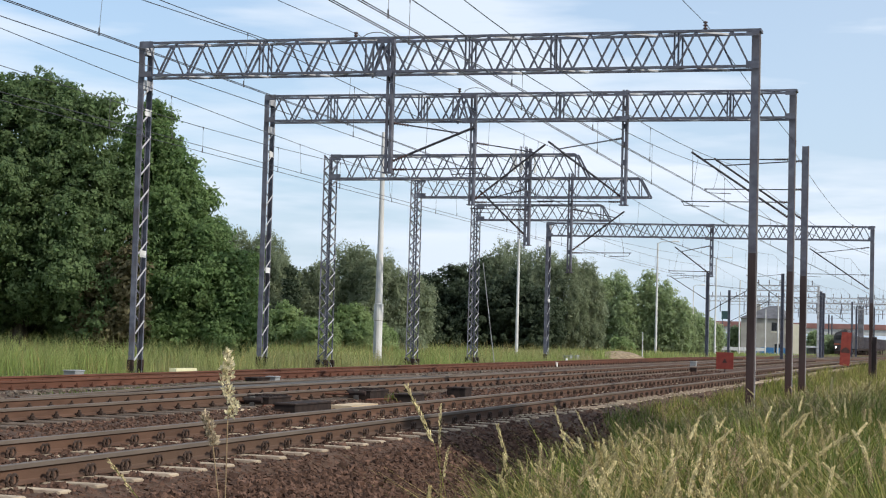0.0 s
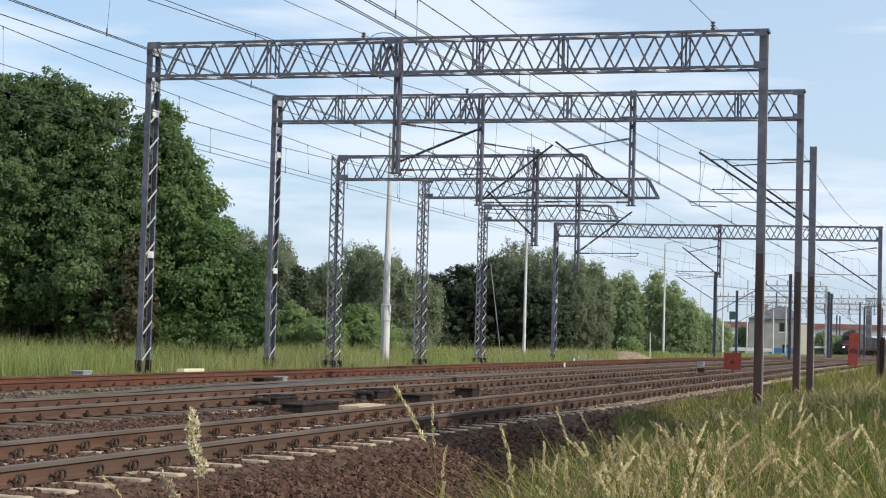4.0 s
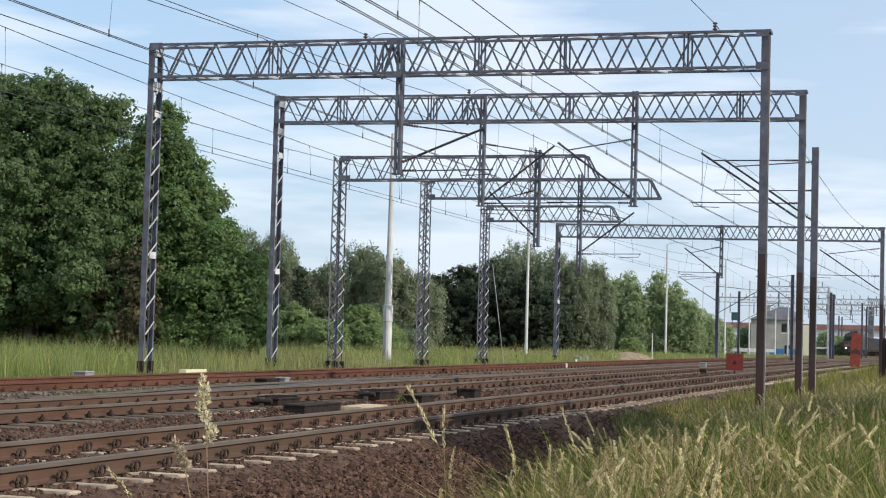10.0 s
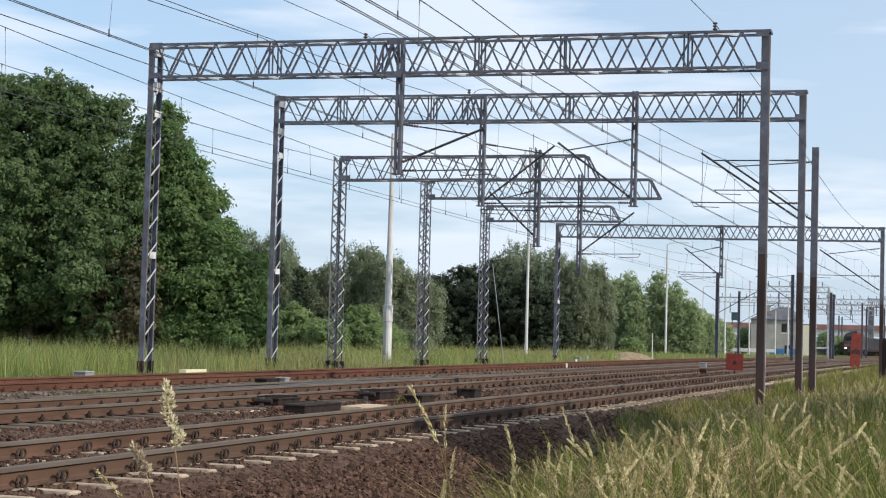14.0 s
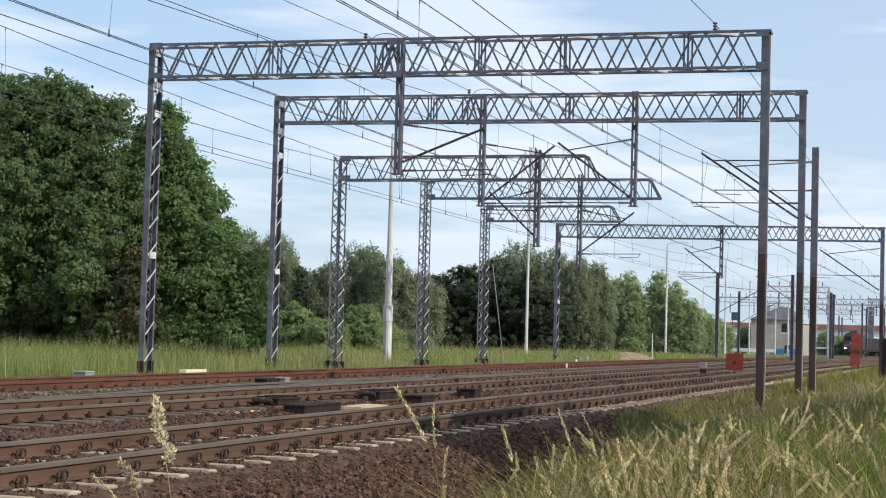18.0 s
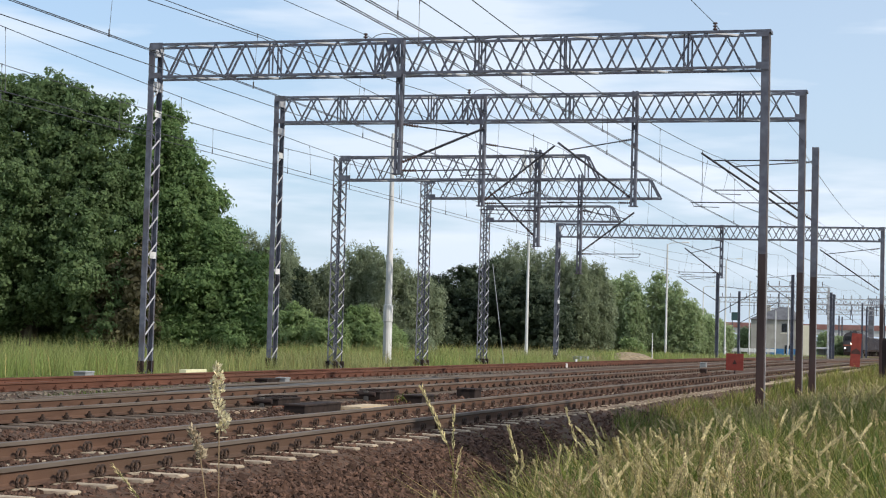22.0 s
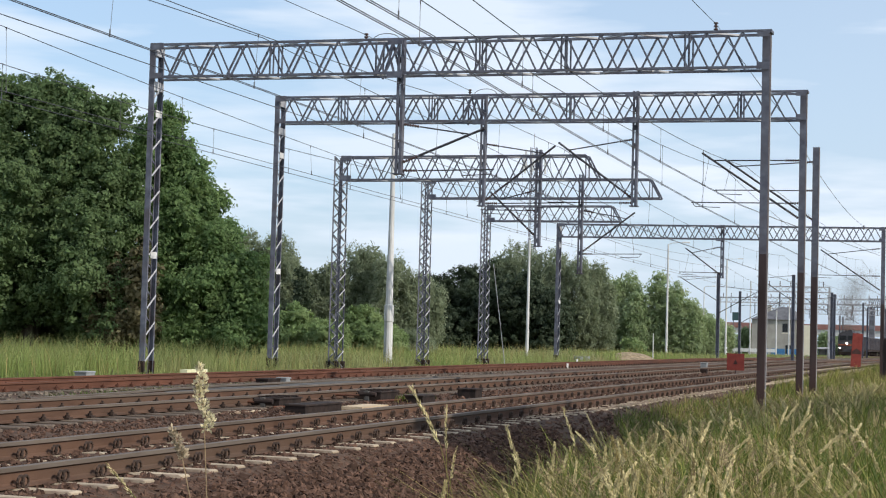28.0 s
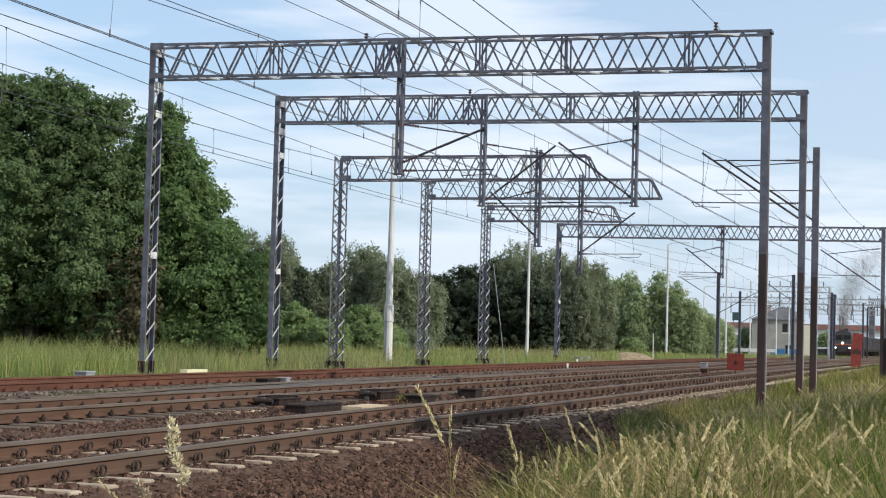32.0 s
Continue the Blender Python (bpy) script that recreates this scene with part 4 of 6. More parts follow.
# ------------------------------------------------------------------ boards and small trackside things
def red_board(x, y, wide, low, high, label, kind):
    ob = thing("stop_board", x, y, 0, label, "sign", "red trackside boards")
    bm = bmesh.new()
    tube(bm, [(0, 0.03, ground_z(x, y) - 0.3), (0, 0.03, high + 0.04)], 0.03, 8)
    part("stake", bm, M["post_brown"], ob)
    plate(ob, "board", -wide / 2, -0.02, low, wide / 2, 0.0, high, M["board_red"])
    mid = (low + high) / 2
    bm = bmesh.new()
    if kind == "triangle":
        v = [bm.verts.new(c) for c in ((-0.09, -0.026, mid - 0.08), (0.09, -0.026, mid - 0.08), (0.0, -0.026, mid + 0.10))]
        bm.faces.new(v)
        r = bmesh.ops.extrude_face_region(bm, geom=bm.faces[:])
        bmesh.ops.translate(bm, verts=[g for g in r["geom"] if isinstance(g, bmesh.types.BMVert)], vec=(0, -0.004, 0))
        part("mark", bm, M["mark_black"], ob, "dark triangular mark")
    else:
        v = [bm.verts.new(c) for c in ((-wide / 2 + 0.03, -0.026, mid - 0.20), (wide / 2 - 0.03, -0.026, mid - 0.20), (wide / 2 - 0.03, -0.026, mid - 0.06), (0.0, -0.026, mid + 0.1), (-wide / 2 + 0.03, -0.026, mid - 0.06))]
        bm.faces.new(v)
        r = bmesh.ops.extrude_face_region(bm, geom=bm.faces[:])
        bmesh.ops.translate(bm, verts=[g for g in r["geom"] if isinstance(g, bmesh.types.BMVert)], vec=(0, -0.004, 0))
        part("mark", bm, M["mark_black"], ob, "dark arrow-shaped mark")
    return ob


red_board(-9.55, 66.6, 0.68, 0.02, 0.68, "square red metal board on a stake between the tracks", "triangle")
b = red_board(-6.56, 88.0, 0.50, 0.05, 1.75, "tall red metal board on a stake in the grass", "arrow")
b.rotation_euler = (0, radians(3.5), radians(12))


def trackside_box(name, x, y, w, l, z0, z1, mat, label, turn=0, lid=True):
    ob = thing(name, x, y, 0, label, "trackside box", "trackside boxes")
    ob.rotation_euler = (0, 0, radians(turn))
    plate(ob, "casing", -w / 2, -l / 2, z0, w / 2, l / 2, z1 - 0.03, mat)
    if lid:
        plate(ob, "lid", -w / 2 - 0.02, -l / 2 - 0.02, z1 - 0.03, w / 2 + 0.02, l / 2 + 0.02, z1, mat, chamfer=0.012)
    return ob


def point_machine(x, y, l, z1, label):
    """A low steel casing with a ribbed lid, two upright cranks at its near end and a throw rod to the rail."""
    ob = trackside_box("point_machine", x, y, 0.46, l, -0.30, z1, M["box_dark"], label)
    for k in range(3):
        plate(ob, "lid_rib", -0.24, -l / 2 + (k + 0.5) * l / 3 - 0.03, z1 + 0.001, 0.24, -l / 2 + (k + 0.5) * l / 3 + 0.03, z1 + 0.02, M["box_dark"])
    for k in range(2):
        yy = -l / 2 - 0.16 - 0.20 * k
        plate(ob, "crank", -0.05 + 0.10 * k, yy, -0.30, 0.02 + 0.10 * k, yy + 0.055, z1 + 0.01, M["panel_grey"], "grey steel crank arm")
        bm = bmesh.new()
        tube(bm, [(-0.16 + 0.10 * k, yy + 0.03, z1 - 0.05), (0.16 + 0.10 * k, yy + 0.03, z1 - 0.05)], 0.045, 8)
        part("pivot", bm, M["box_dark"], ob)
    bm = bmesh.new()
    tube(bm, [(0.0, -l / 2 - 0.2, z1 - 0.08), (-1.1, -l / 2 - 0.22, -0.10)], 0.022, 6)
    part("throw_rod", bm, M["rail_red"], ob, "rusty throw rod")
    bm = bmesh.new()
    tube(bm, [(0.26, -l / 2 - 0.3, -0.17), (0.30, l / 2 + 0.5, -0.19)], 0.020, 6)
    part("locking_rod", bm, M["rail_red"], ob, "rusty locking rod")
    return ob


trackside_box("cable_trough", -10.72, 26.1, 0.36, 1.6, -0.32, -0.09, M["box_dark"], "long dark steel cover box between two tracks")
trackside_box("timber_bearer", -10.5, 27.9, 0.42, 1.35, -0.34, -0.15, M["plank_pale"], "pale weathered timber bearer between two tracks", lid=False)
trackside_box("timber_bearer", -11.1, 28.9, 0.22, 1.6, -0.34, -0.17, M["timber"], "dark weathered timber bearer between two tracks", lid=False)
trackside_box("timber_bearer", -11.2, 24.2, 0.26, 1.5, -0.34, -0.16, M["plank_pale"], "pale weathered timber bearer between two tracks", lid=False)
point_machine(-11.55, 26.5, 0.95, -0.03, "dark steel point machine with upright cranks beside the rail")
point_machine(-11.2, 30.5, 1.0, 0.0, "dark steel point machine with upright cranks beside the rail")
trackside_box("cable_box", -10.62, 31.3, 0.36, 0.75, -0.34, -0.08, M["box_dark"], "dark cable box low between two tracks")
trackside_box("cable_box", -10.65, 34.7, 0.40, 0.5, -0.34, -0.03, M["box_dark"], "dark cable box low between two tracks")
trackside_box("cable_box", -16.75, 37.8, 0.32, 0.75, -0.30, -0.07, M["box_dark"], "dark cable box beside the siding")
trackside_box("cable_box", -16.6, 38.4, 0.24, 0.28, -0.30, -0.05, M["box_grey"], "small pale grey cable box beside the siding")
trackside_box("cable_box", -19.9, 34.5, 0.30, 0.40, -0.30, 0.04, M["box_grey"], "pale grey concrete cable box at the field's edge")
trackside_box("cable_box", -22.0, 93.0, 0.8, 0.6, -0.3, 0.12, M["box_grey"], "pale grey cable box beside the siding")
trackside_box("cable_box", -12.0, 74.1, 0.26, 0.3, -0.3, 0.20, M["box_grey"], "small grey signal lamp box beside a rail")
trackside_box("cable_box", -11.2, 69.2, 0.24, 0.26, -0.3, 0.0, M["box_dark"], "small dark signal box with a pale face beside a rail")
trackside_box("cable_box", -21.6, 90.6, 0.34, 0.5, -0.3, 0.10, M["box_grey"], "pale grey cable box beside the siding")
trackside_box("timber_bearer", -19.85, 40.0, 0.2, 1.2, -0.2, 0.05, M["plate_yellow"], "pale yellow board lying at the field's edge", lid=False)
for mx, my, mh in ((-17.2, 70.1, 0.03), (-20.1, 84.0, 0.05)):
    ob = thing("marker_peg", mx, my, 0, "short white-painted marker peg beside the rails", "marker", "white marker pegs")
    bm = bmesh.new()
    tube(bm, [(0, 0, -0.35), (0, 0, mh)], [0.055, 0.05], 8)
    part("peg", bm, M["white"], ob)

# steel crossing panels and the extra rail of the turnout behind track 2
panels = thing("crossing_panels", 0, 0, 0, "flat grey steel crossing panels beside a rail", "crossing panel", "", "structure")
for k in range(11):
    y0 = 25.2 + k * 1.95
    wide = 0.35 + 0.62 * math.sin(math.pi * (k + 0.7) / 11.6)
    plate(panels, "panel", -13.42 - wide, y0, -0.16, -13.42, y0 + 1.92, -0.045 + 0.006 * (k % 3), M["panel_grey"], chamfer=0.01)
guard = thing("guard_rail", 0, 0, 0, "worn grey guard rail of a turnout", "rail", "", "structure")
add_rail(guard, [(ease(-13.62, -14.42, (y - 22) / 9) if y < 34 else ease(-14.42, -13.50, (y - 34) / 18), float(y)) for y in range(22, 54, 2)], [M["rail_rust"], M["rail_head"]])

# ------------------------------------------------------------------ buildings and the bridge
house = thing("station_building", -31.0, 262.0, -0.9, "two-storey grey plastered station building with a hipped roof", "building")
plate(house, "wall", -4.2, 0, -0.2, 2.6, 10, 5.75, M["plaster"])
plate(house, "annex", 2.62, 1.5, -0.2, 4.6, 11, 5.0, M["plaster_cream"], "cream plastered annex")
bm = bmesh.new()
lo = [bm.verts.new(c) for c in ((-4.5, -0.3, 5.75), (2.9, -0.3, 5.75), (2.9, 10.3, 5.75), (-4.5, 10.3, 5.75))]
hi = [bm.verts.new(c) for c in ((-0.2, 3.2, 7.75), (1.2, 3.2, 7.75), (1.2, 7, 7.75), (-0.2, 7, 7.75))]
bm.faces.new(lo[::-1])
bm.faces.new(hi)
for k in range(4):
    bm.faces.new((lo[k], lo[(k + 1) % 4], hi[(k + 1) % 4], hi[k]))
part("roof", bm, M["roof_grey"], house)
plate(house, "chimney", -2.6, 4.0, 6.2, -1.8, 4.8, 8.1, M["plaster"])
for wx, wz in ((0.9, 4.5), (-2.8, 4.3), (-2.6, 1.2), (1.4, 1.2)):
    plate(house, "window", wx - 0.40, -0.03, wz - 0.65, wx + 0.40, 0.04, wz + 0.65, M["glass_dark"], "dark window")
    plate(house, "window_frame", wx - 0.55, -0.06, wz - 0.88, wx + 0.55, 0.02, wz - 0.76, M["plaster_cream"])
for ax in (-2.2, -0.6, 0.4, 1.8, 2.8):
    plate(house, "blue_dado", ax - 0.55, -0.08, 0, ax + 0.5, -0.02, 1.3, M["paint_blue"], "blue painted panel")

bridge = thing("road_bridge", -40, 560, 0, "far road bridge with a red-brown parapet and pale deck", "bridge")
plate(bridge, "deck", -110, 0, 4.4, 160, 12, 6.2, M["bridge_pale"])
plate(bridge, "parapet", -110, -0.4, 6.2, 160, 0, 7.9, M["bridge_red"])
for k in range(12):
    plate(bridge, "pier", -64 + k * 19, 2, -2, -62 + k * 19, 10, 4.4, M["bridge_pale"])

tower = thing("signal_tower", -30.8, 470.0, 0, "slim dark grey tower far behind the station", "tower")
bm = bmesh.new()
block(bm, -0.75, -0.75, -2, 0.75, 0.75, 11.6, chamfer=0.15)
part("shaft", bm, M["tower_grey"], tower)
plate(tower, "head", -1.0, -1.0, 11.6, 3.4, 1.0, 11.85, M["steel"])
plate(tower, "head", -1.0, -1.0, 13.9, 3.4, 1.0, 14.1, M["steel"])
for k in range(8):
    strut("head_bar", tower, (-1.0 + 0.55 * k, -0.9, 11.8), (-0.45 + 0.55 * k, -0.9, 13.9), 0.14, 0.14, M["steel"])
    strut("head_bar", tower, (-1.0 + 0.55 * k, -0.9, 13.9), (-0.45 + 0.55 * k, -0.9, 11.8), 0.14, 0.14, M["steel"])
for k in range(4):
    plate(tower, "louvre", -0.55, -0.82, 2.0 + 2.4 * k, 0.55, -0.74, 3.4 + 2.4 * k, M["roof_grey"])

shelter = thing("platform_shelter", -28.9, 300, -0.9, "low pale flat-roofed platform shelter", "shelter")
plate(shelter, "shelter_roof", 0, 0, 1.35, 2.9, 3, 1.65, M["bridge_pale"], chamfer=0.05)
plate(shelter, "back_wall", 0.2, 2.7, -0.2, 2.7, 2.85, 1.35, M["plaster"])
for x in (0.2, 1.4, 2.6):
    plate(shelter, "shelter_post", x, 0.2, -0.2, x + 0.1, 0.3, 1.35, M["steel"])
cabinet = thing("blue_cabinet", -34.4, 215, -0.6, "weathered blue equipment cabinet beside the station yard", "cabinet")
plate(cabinet, "casing", -0.55, 0, -0.2, 0.55, 0.6, 1.35, M["paint_blue"], chamfer=0.02)
plate(cabinet, "cabinet_lid", -0.6, -0.05, 1.36, 0.6, 0.65, 1.44, M["steel_light"])
for x in (-0.27, 0.27):
    plate(cabinet, "cabinet_door", x - 0.24, -0.03, 0.05, x + 0.24, -0.003, 1.28, M["paint_blue"])
for sx, sy, sh in ((-33.2, 208, 1.5), (-31.9, 208, 1.35), (-30.6, 205, 1.0)):
    ob = thing("marker_post", sx, sy, ground_z(sx, sy), "white trackside marker post with dark bands", "marker", "banded marker posts")
    for k in range(5):
        plate(ob, "band", -0.14, -0.05, -0.1 + k * sh / 4.5, 0.14, 0.05, -0.1 + (k + 1) * sh / 4.5 - 0.004, M["white"] if k % 2 == 0 else M["post_brown"])
fence = thing("white_fence", -41, 250, -0.7, "low white fence far behind the grass", "fence")
for k in range(11):
    plate(fence, "panel", k * 1.0, 0, 0.55, k * 1.0 + 0.94, 0.06, 1.05, M["white"])
    plate(fence, "fence_post", k * 1.0 - 0.06, 0.062, -0.1, k * 1.0 + 0.02, 0.14, 1.1, M["white"])
sign = thing("green_sign", -37.6, 262, -0.8, "dark green station sign on two posts", "sign")
plate(sign, "panel", -0.6, -0.05, 5.4, 0.6, 0.05, 6.65, M["sign_green"])
for x in (-0.45, 0.45):
    plate(sign, "sign_post", x - 0.06, 0.06, -0.2, x + 0.06, 0.16, 6.6, M["steel"])
heap = thing("soil_heap", -21.4, 103, -0.16, "low heap of pale dry soil beside the siding", "soil heap")
bm = bmesh.new()
rings = []
for k in range(7):
    rr = 1 - k / 6.5
    rings.append([bm.verts.new((1.9 * rr * math.cos(a) * (1 + 0.2 * noise.noise((a, k, 1))), 3.2 * rr * math.sin(a), 0.50 * math.sin(k / 6 * 1.5) + 0.06 * noise.noise((a * 2, k, 5)))) for a in [2 * math.pi * i / 20 for i in range(20)]])
for ra, rb in zip(rings, rings[1:]):
    for i in range(20):
        bm.faces.new((ra[i], ra[(i + 1) % 20], rb[(i + 1) % 20], rb[i]))
bm.faces.new(rings[-1])
part("mound", bm, M["gravel_sand"], heap)


# ------------------------------------------------------------------ trees
def leaves_at(centres, spread, count, size, seed, shape=(1, 1, 0.8), outward=None, loose=0.6, hang=False):
    """Leaf blades scattered round clump centres: small bent kites that face outwards more or less."""
    r = np.random.default_rng(seed)
    n = len(centres) * count
    c = np.repeat(centres, count, axis=0)
    s = np.repeat(spread, count)[:, None]
    d = r.normal(size=(n, 3))
    d /= np.linalg.norm(d, axis=1)[:, None]
    p = c + d * s * r.random((n, 1)) ** 0.5 * np.array(shape)
    nrm = d * 0.55 + r.normal(size=(n, 3)) * loose + np.array([0, 0, 0.3])
    if outward is not None:
        nrm += 0.9 * np.repeat(outward, count, axis=0)
    nrm /= np.linalg.norm(nrm, axis=1)[:, None]
    a = np.cross(nrm, r.normal(size=(n, 3)))
    if hang:
        a = np.array([0, 0, 1.0]) + 0.45 * r.normal(size=(n, 3))
        a -= nrm * (a * nrm).sum(1)[:, None]
    a /= np.linalg.norm(a, axis=1)[:, None]
    b = np.cross(nrm, a)
    k = (size * (0.6 + 0.8 * r.random((n, 1))))
    w = 0.38 if hang else 0.55
    v = np.stack([p - a * k, p + b * k * w + nrm * k * 0.12, p + a * k, p - b * k * w + nrm * k * 0.12], axis=1).reshape(-1, 3)
    f = np.arange(n * 4).reshape(-1, 4)
    return v, f


def tree(name, x, y, label, blobs, clumps, count, size, mat, seed, trunk=None, group="", open_low=0.0, category="tree", puff=(0.22, 0.5), loose=0.5, lobed=0, rough=0.20):
    """blobs: (dx, dy, z, rx, ry, rz) of the crown's masses; twigs of leaves sit on and under their skins, larger shade leaves within.
    puff: the least and the most radius of a twig's leaves."""
    gz = ground_z(x, y)
    ob = thing(name, x, y, gz, label, category, group)
    r = np.random.default_rng(seed)
    lobes = []
    for b in blobs:
        for _ in range(lobed):
            d = r.normal(size=3) + np.array([0, -0.3, 0.25])
            d /= np.linalg.norm(d)
            q = r.uniform(0.24, 0.44)
            lobes.append((*(np.array(b[0:3]) + d * np.array(b[3:6]) * r.uniform(0.84, 1.10)), *(q * np.array(b[3:6]))))
    masses = list(blobs) + lobes
    skin = np.array([(b[3] * b[4] * b[5]) ** 0.667 for b in masses])
    cs, ds, ic = [], [], []
    for b, share in zip(masses, skin / skin.sum()):
        m = max(6, int(clumps * share))
        d = r.normal(size=(m, 3))
        d /= np.linalg.norm(d, axis=1)[:, None]
        # the skin swells and sinks in uneven lumps
        lump = np.array([noise.noise((2.6 * q[0] + 9 * b[0], 2.6 * q[1] + seed, 2.6 * q[2])) for q in d])[:, None]
        stray = np.where(r.random((m, 1)) < 0.05, 0.22 * r.random((m, 1)), 0.0)
        c = d * (1.0 + rough * lump + stray - 0.34 * r.random((m, 1)) ** 1.6) * np.array(b[3:6]) + np.array(b[0:3])
        ok = c[:, 2] > open_low
        cs.append(c[ok])
        ds.append(d[ok])
        core = r.normal(size=(m // 4 + 2, 3))
        core *= (0.72 * r.random((len(core), 1)) ** 0.4) / np.linalg.norm(core, axis=1)[:, None]
        core = core * np.array(b[3:6]) + np.array(b[0:3])
        ic.append(core[core[:, 2] > open_low])
    cs, ds, ic = np.concatenate(cs), np.concatenate(ds), np.concatenate(ic)
    ss = puff[0] + (puff[1] - puff[0]) * r.random(len(cs)) ** 1.5
    willow = mat == M["leaf_willow"]
    v, f = leaves_at(cs, ss, count, size, seed + 1, (0.8, 0.8, 1.35) if willow else (1, 1, 0.75), ds, loose, willow)
    vi, fi = leaves_at(ic, np.full(len(ic), puff[1] * 1.3), max(6, count // 2), size * 1.5, seed + 2, (1, 1, 0.8), None, 0.8)
    v, f = np.concatenate([v, vi]), np.concatenate([f, fi + len(v)])
    v[:, 2] = np.maximum(v[:, 2], 0.03)
    link_mesh("crown", mesh_of("crown", v, f, mat), ob)
    tr = trunk or (0.16, 0.5)
    bm = bmesh.new()
    top = max(b[2] for b in blobs)
    head = Vector(blobs[0][0:3])
    tube(bm, [(0, 0, -0.2), (0.05, 0, top * 0.2), head * 0.55 + Vector((0.06, 0.05, 0)), head], [tr[0] * 1.3, tr[0], tr[0] * 0.7, tr[0] * 0.25], 8)
    part("trunk", bm, M["bark"], ob)
    for b in blobs[:6]:
        bm = bmesh.new()
        e = Vector(b[0:3])
        st = Vector((0, 0, min(e.z * 0.45, top * 0.5)))
        tube(bm, [st, st.lerp(e, 0.5) + Vector((0, 0, 0.3)), e], [tr[0] * 0.6, tr[0] * 0.4, tr[0] * 0.15], 6)
        part("limb", bm, M["bark"], ob)
    return ob


OAK = "large dark green oak with a dense ragged crown"
tree("oak_tree", -33.5, 54.0, OAK, [(-0.1, 0.0, 7.5, 2.1, 1.9, 2.2), (2.0, 0.0, 7.6, 1.5, 1.35, 1.7), (-1.0, 0.0, 9.4, 0.95, 0.9, 1.05), (1.0, 0.0, 8.85, 1.15, 1.0, 0.95), (2.85, 0.0, 8.75, 0.7, 0.7, 0.8), (0.1, 0.1, 9.5, 0.6, 0.6, 0.55), (-3.0, 0.0, 6.8, 2.45, 2.2, 2.6),
     (0.8, -0.5, 4.8, 2.6, 2.4, 2.2), (2.7, -0.4, 5.0, 1.9, 1.7, 2.2), (-0.3, -0.8, 2.7, 2.2, 2.0, 1.8), (2.7, -0.8, 2.6, 2.1, 1.9, 1.7), (-3.2, 0.0, 3.1, 2.5, 2.2, 2.3)], 4200, 50, 0.066, M["leaf_oak"], 11, (0.30, 0.5), "trees behind the field", puff=(0.16, 0.46), loose=0.55, lobed=9, rough=0.45)
tree("oak_tree", -28.4, 56.0, "dark green oak with a leaning ragged crown", [(-1.0, 0.0, 8.5, 0.75, 0.7, 1.0), (-0.85, 0.0, 7.1, 0.95, 0.9, 1.2), (0.15, 0.0, 6.5, 0.8, 0.75, 0.9), (1.05, 0.0, 5.6, 0.5, 0.5, 0.7), (0.0, -0.3, 5.0, 1.45, 1.3, 1.35), (1.35, -0.3, 4.2, 0.9, 0.85, 1.1),
     (-0.4, -0.6, 3.1, 1.5, 1.4, 1.8), (1.5, -0.8, 2.3, 1.6, 1.4, 1.6), (-2.1, 0.4, 6.5, 0.95, 0.85, 1.9), (0.1, -1.0, 1.1, 1.6, 1.4, 1.0)],
     2600, 50, 0.064, M["leaf_fresh"], 12, (0.24, 0.5), "trees behind the field", puff=(0.15, 0.42), loose=0.55, lobed=9, rough=0.45)
tree("young_oak", -25.9, 55.3, "bright green low oak beside a larger one", [(0.3, 0.0, 2.2, 0.9, 0.85, 1.4), (0.0, -0.2, 1.1, 1.25, 1.1, 0.95), (0.65, 0.1, 3.1, 0.5, 0.5, 0.9), (-0.9, 0.2, 2.9, 1.1, 1.0, 1.5), (-1.6, -0.2, 1.6, 1.2, 1.0, 1.4)],
     820, 56, 0.060, M["leaf_fresh"], 13, (0.14, 0.5), "trees behind the field", puff=(0.15, 0.40), loose=0.5, lobed=6, rough=0.35)
tree("shrub", -29.8, 53.0, "brownish half-dry shrub under the oaks", [(0, 0, 2.0, 0.75, 0.7, 1.6), (1.5, -0.2, 2.4, 0.5, 0.6, 1.9), (0.5, 0, 1.3, 0.9, 0.7, 1.1)], 110, 80, 0.085, M["leaf_brown"], 14, (0.08, 0.5), "shrubs behind the field", category="shrub")
tree("shrub", -37.2, 53.0, "grey-green drooping shrub beside an oak", [(0, 0, 2.0, 1.6, 1.3, 1.8), (-1.6, 0, 1.6, 1.5, 1.3, 1.5)], 120, 80, 0.085, M["leaf_brown"], 15, (0.08, 0.5), "shrubs behind the field", category="shrub")
tree("shrub", -34.6, 55.6, "dark understory shrub below the oaks", [(0, 0, 1.6, 2.6, 1.2, 1.7), (-2.4, 0.2, 1.8, 2.0, 1.2, 1.9), (2.6, 0.2, 1.5, 2.2, 1.2, 1.6), (1.2, 0.9, 2.6, 2.2, 0.9, 1.5)], 290, 120, 0.08, M["leaf_oak"], 16, (0.07, 0.5), "shrubs behind the field", category="shrub")
tree("shrub", -28.4, 56.6, "dark understory shrub below the oaks", [(0, 0, 1.5, 2.4, 1.2, 1.7), (2.0, 0, 1.4, 1.6, 1.2, 1.5)], 170, 120, 0.08, M["leaf_oak"], 18, (0.07, 0.5), "shrubs behind the field", category="shrub")
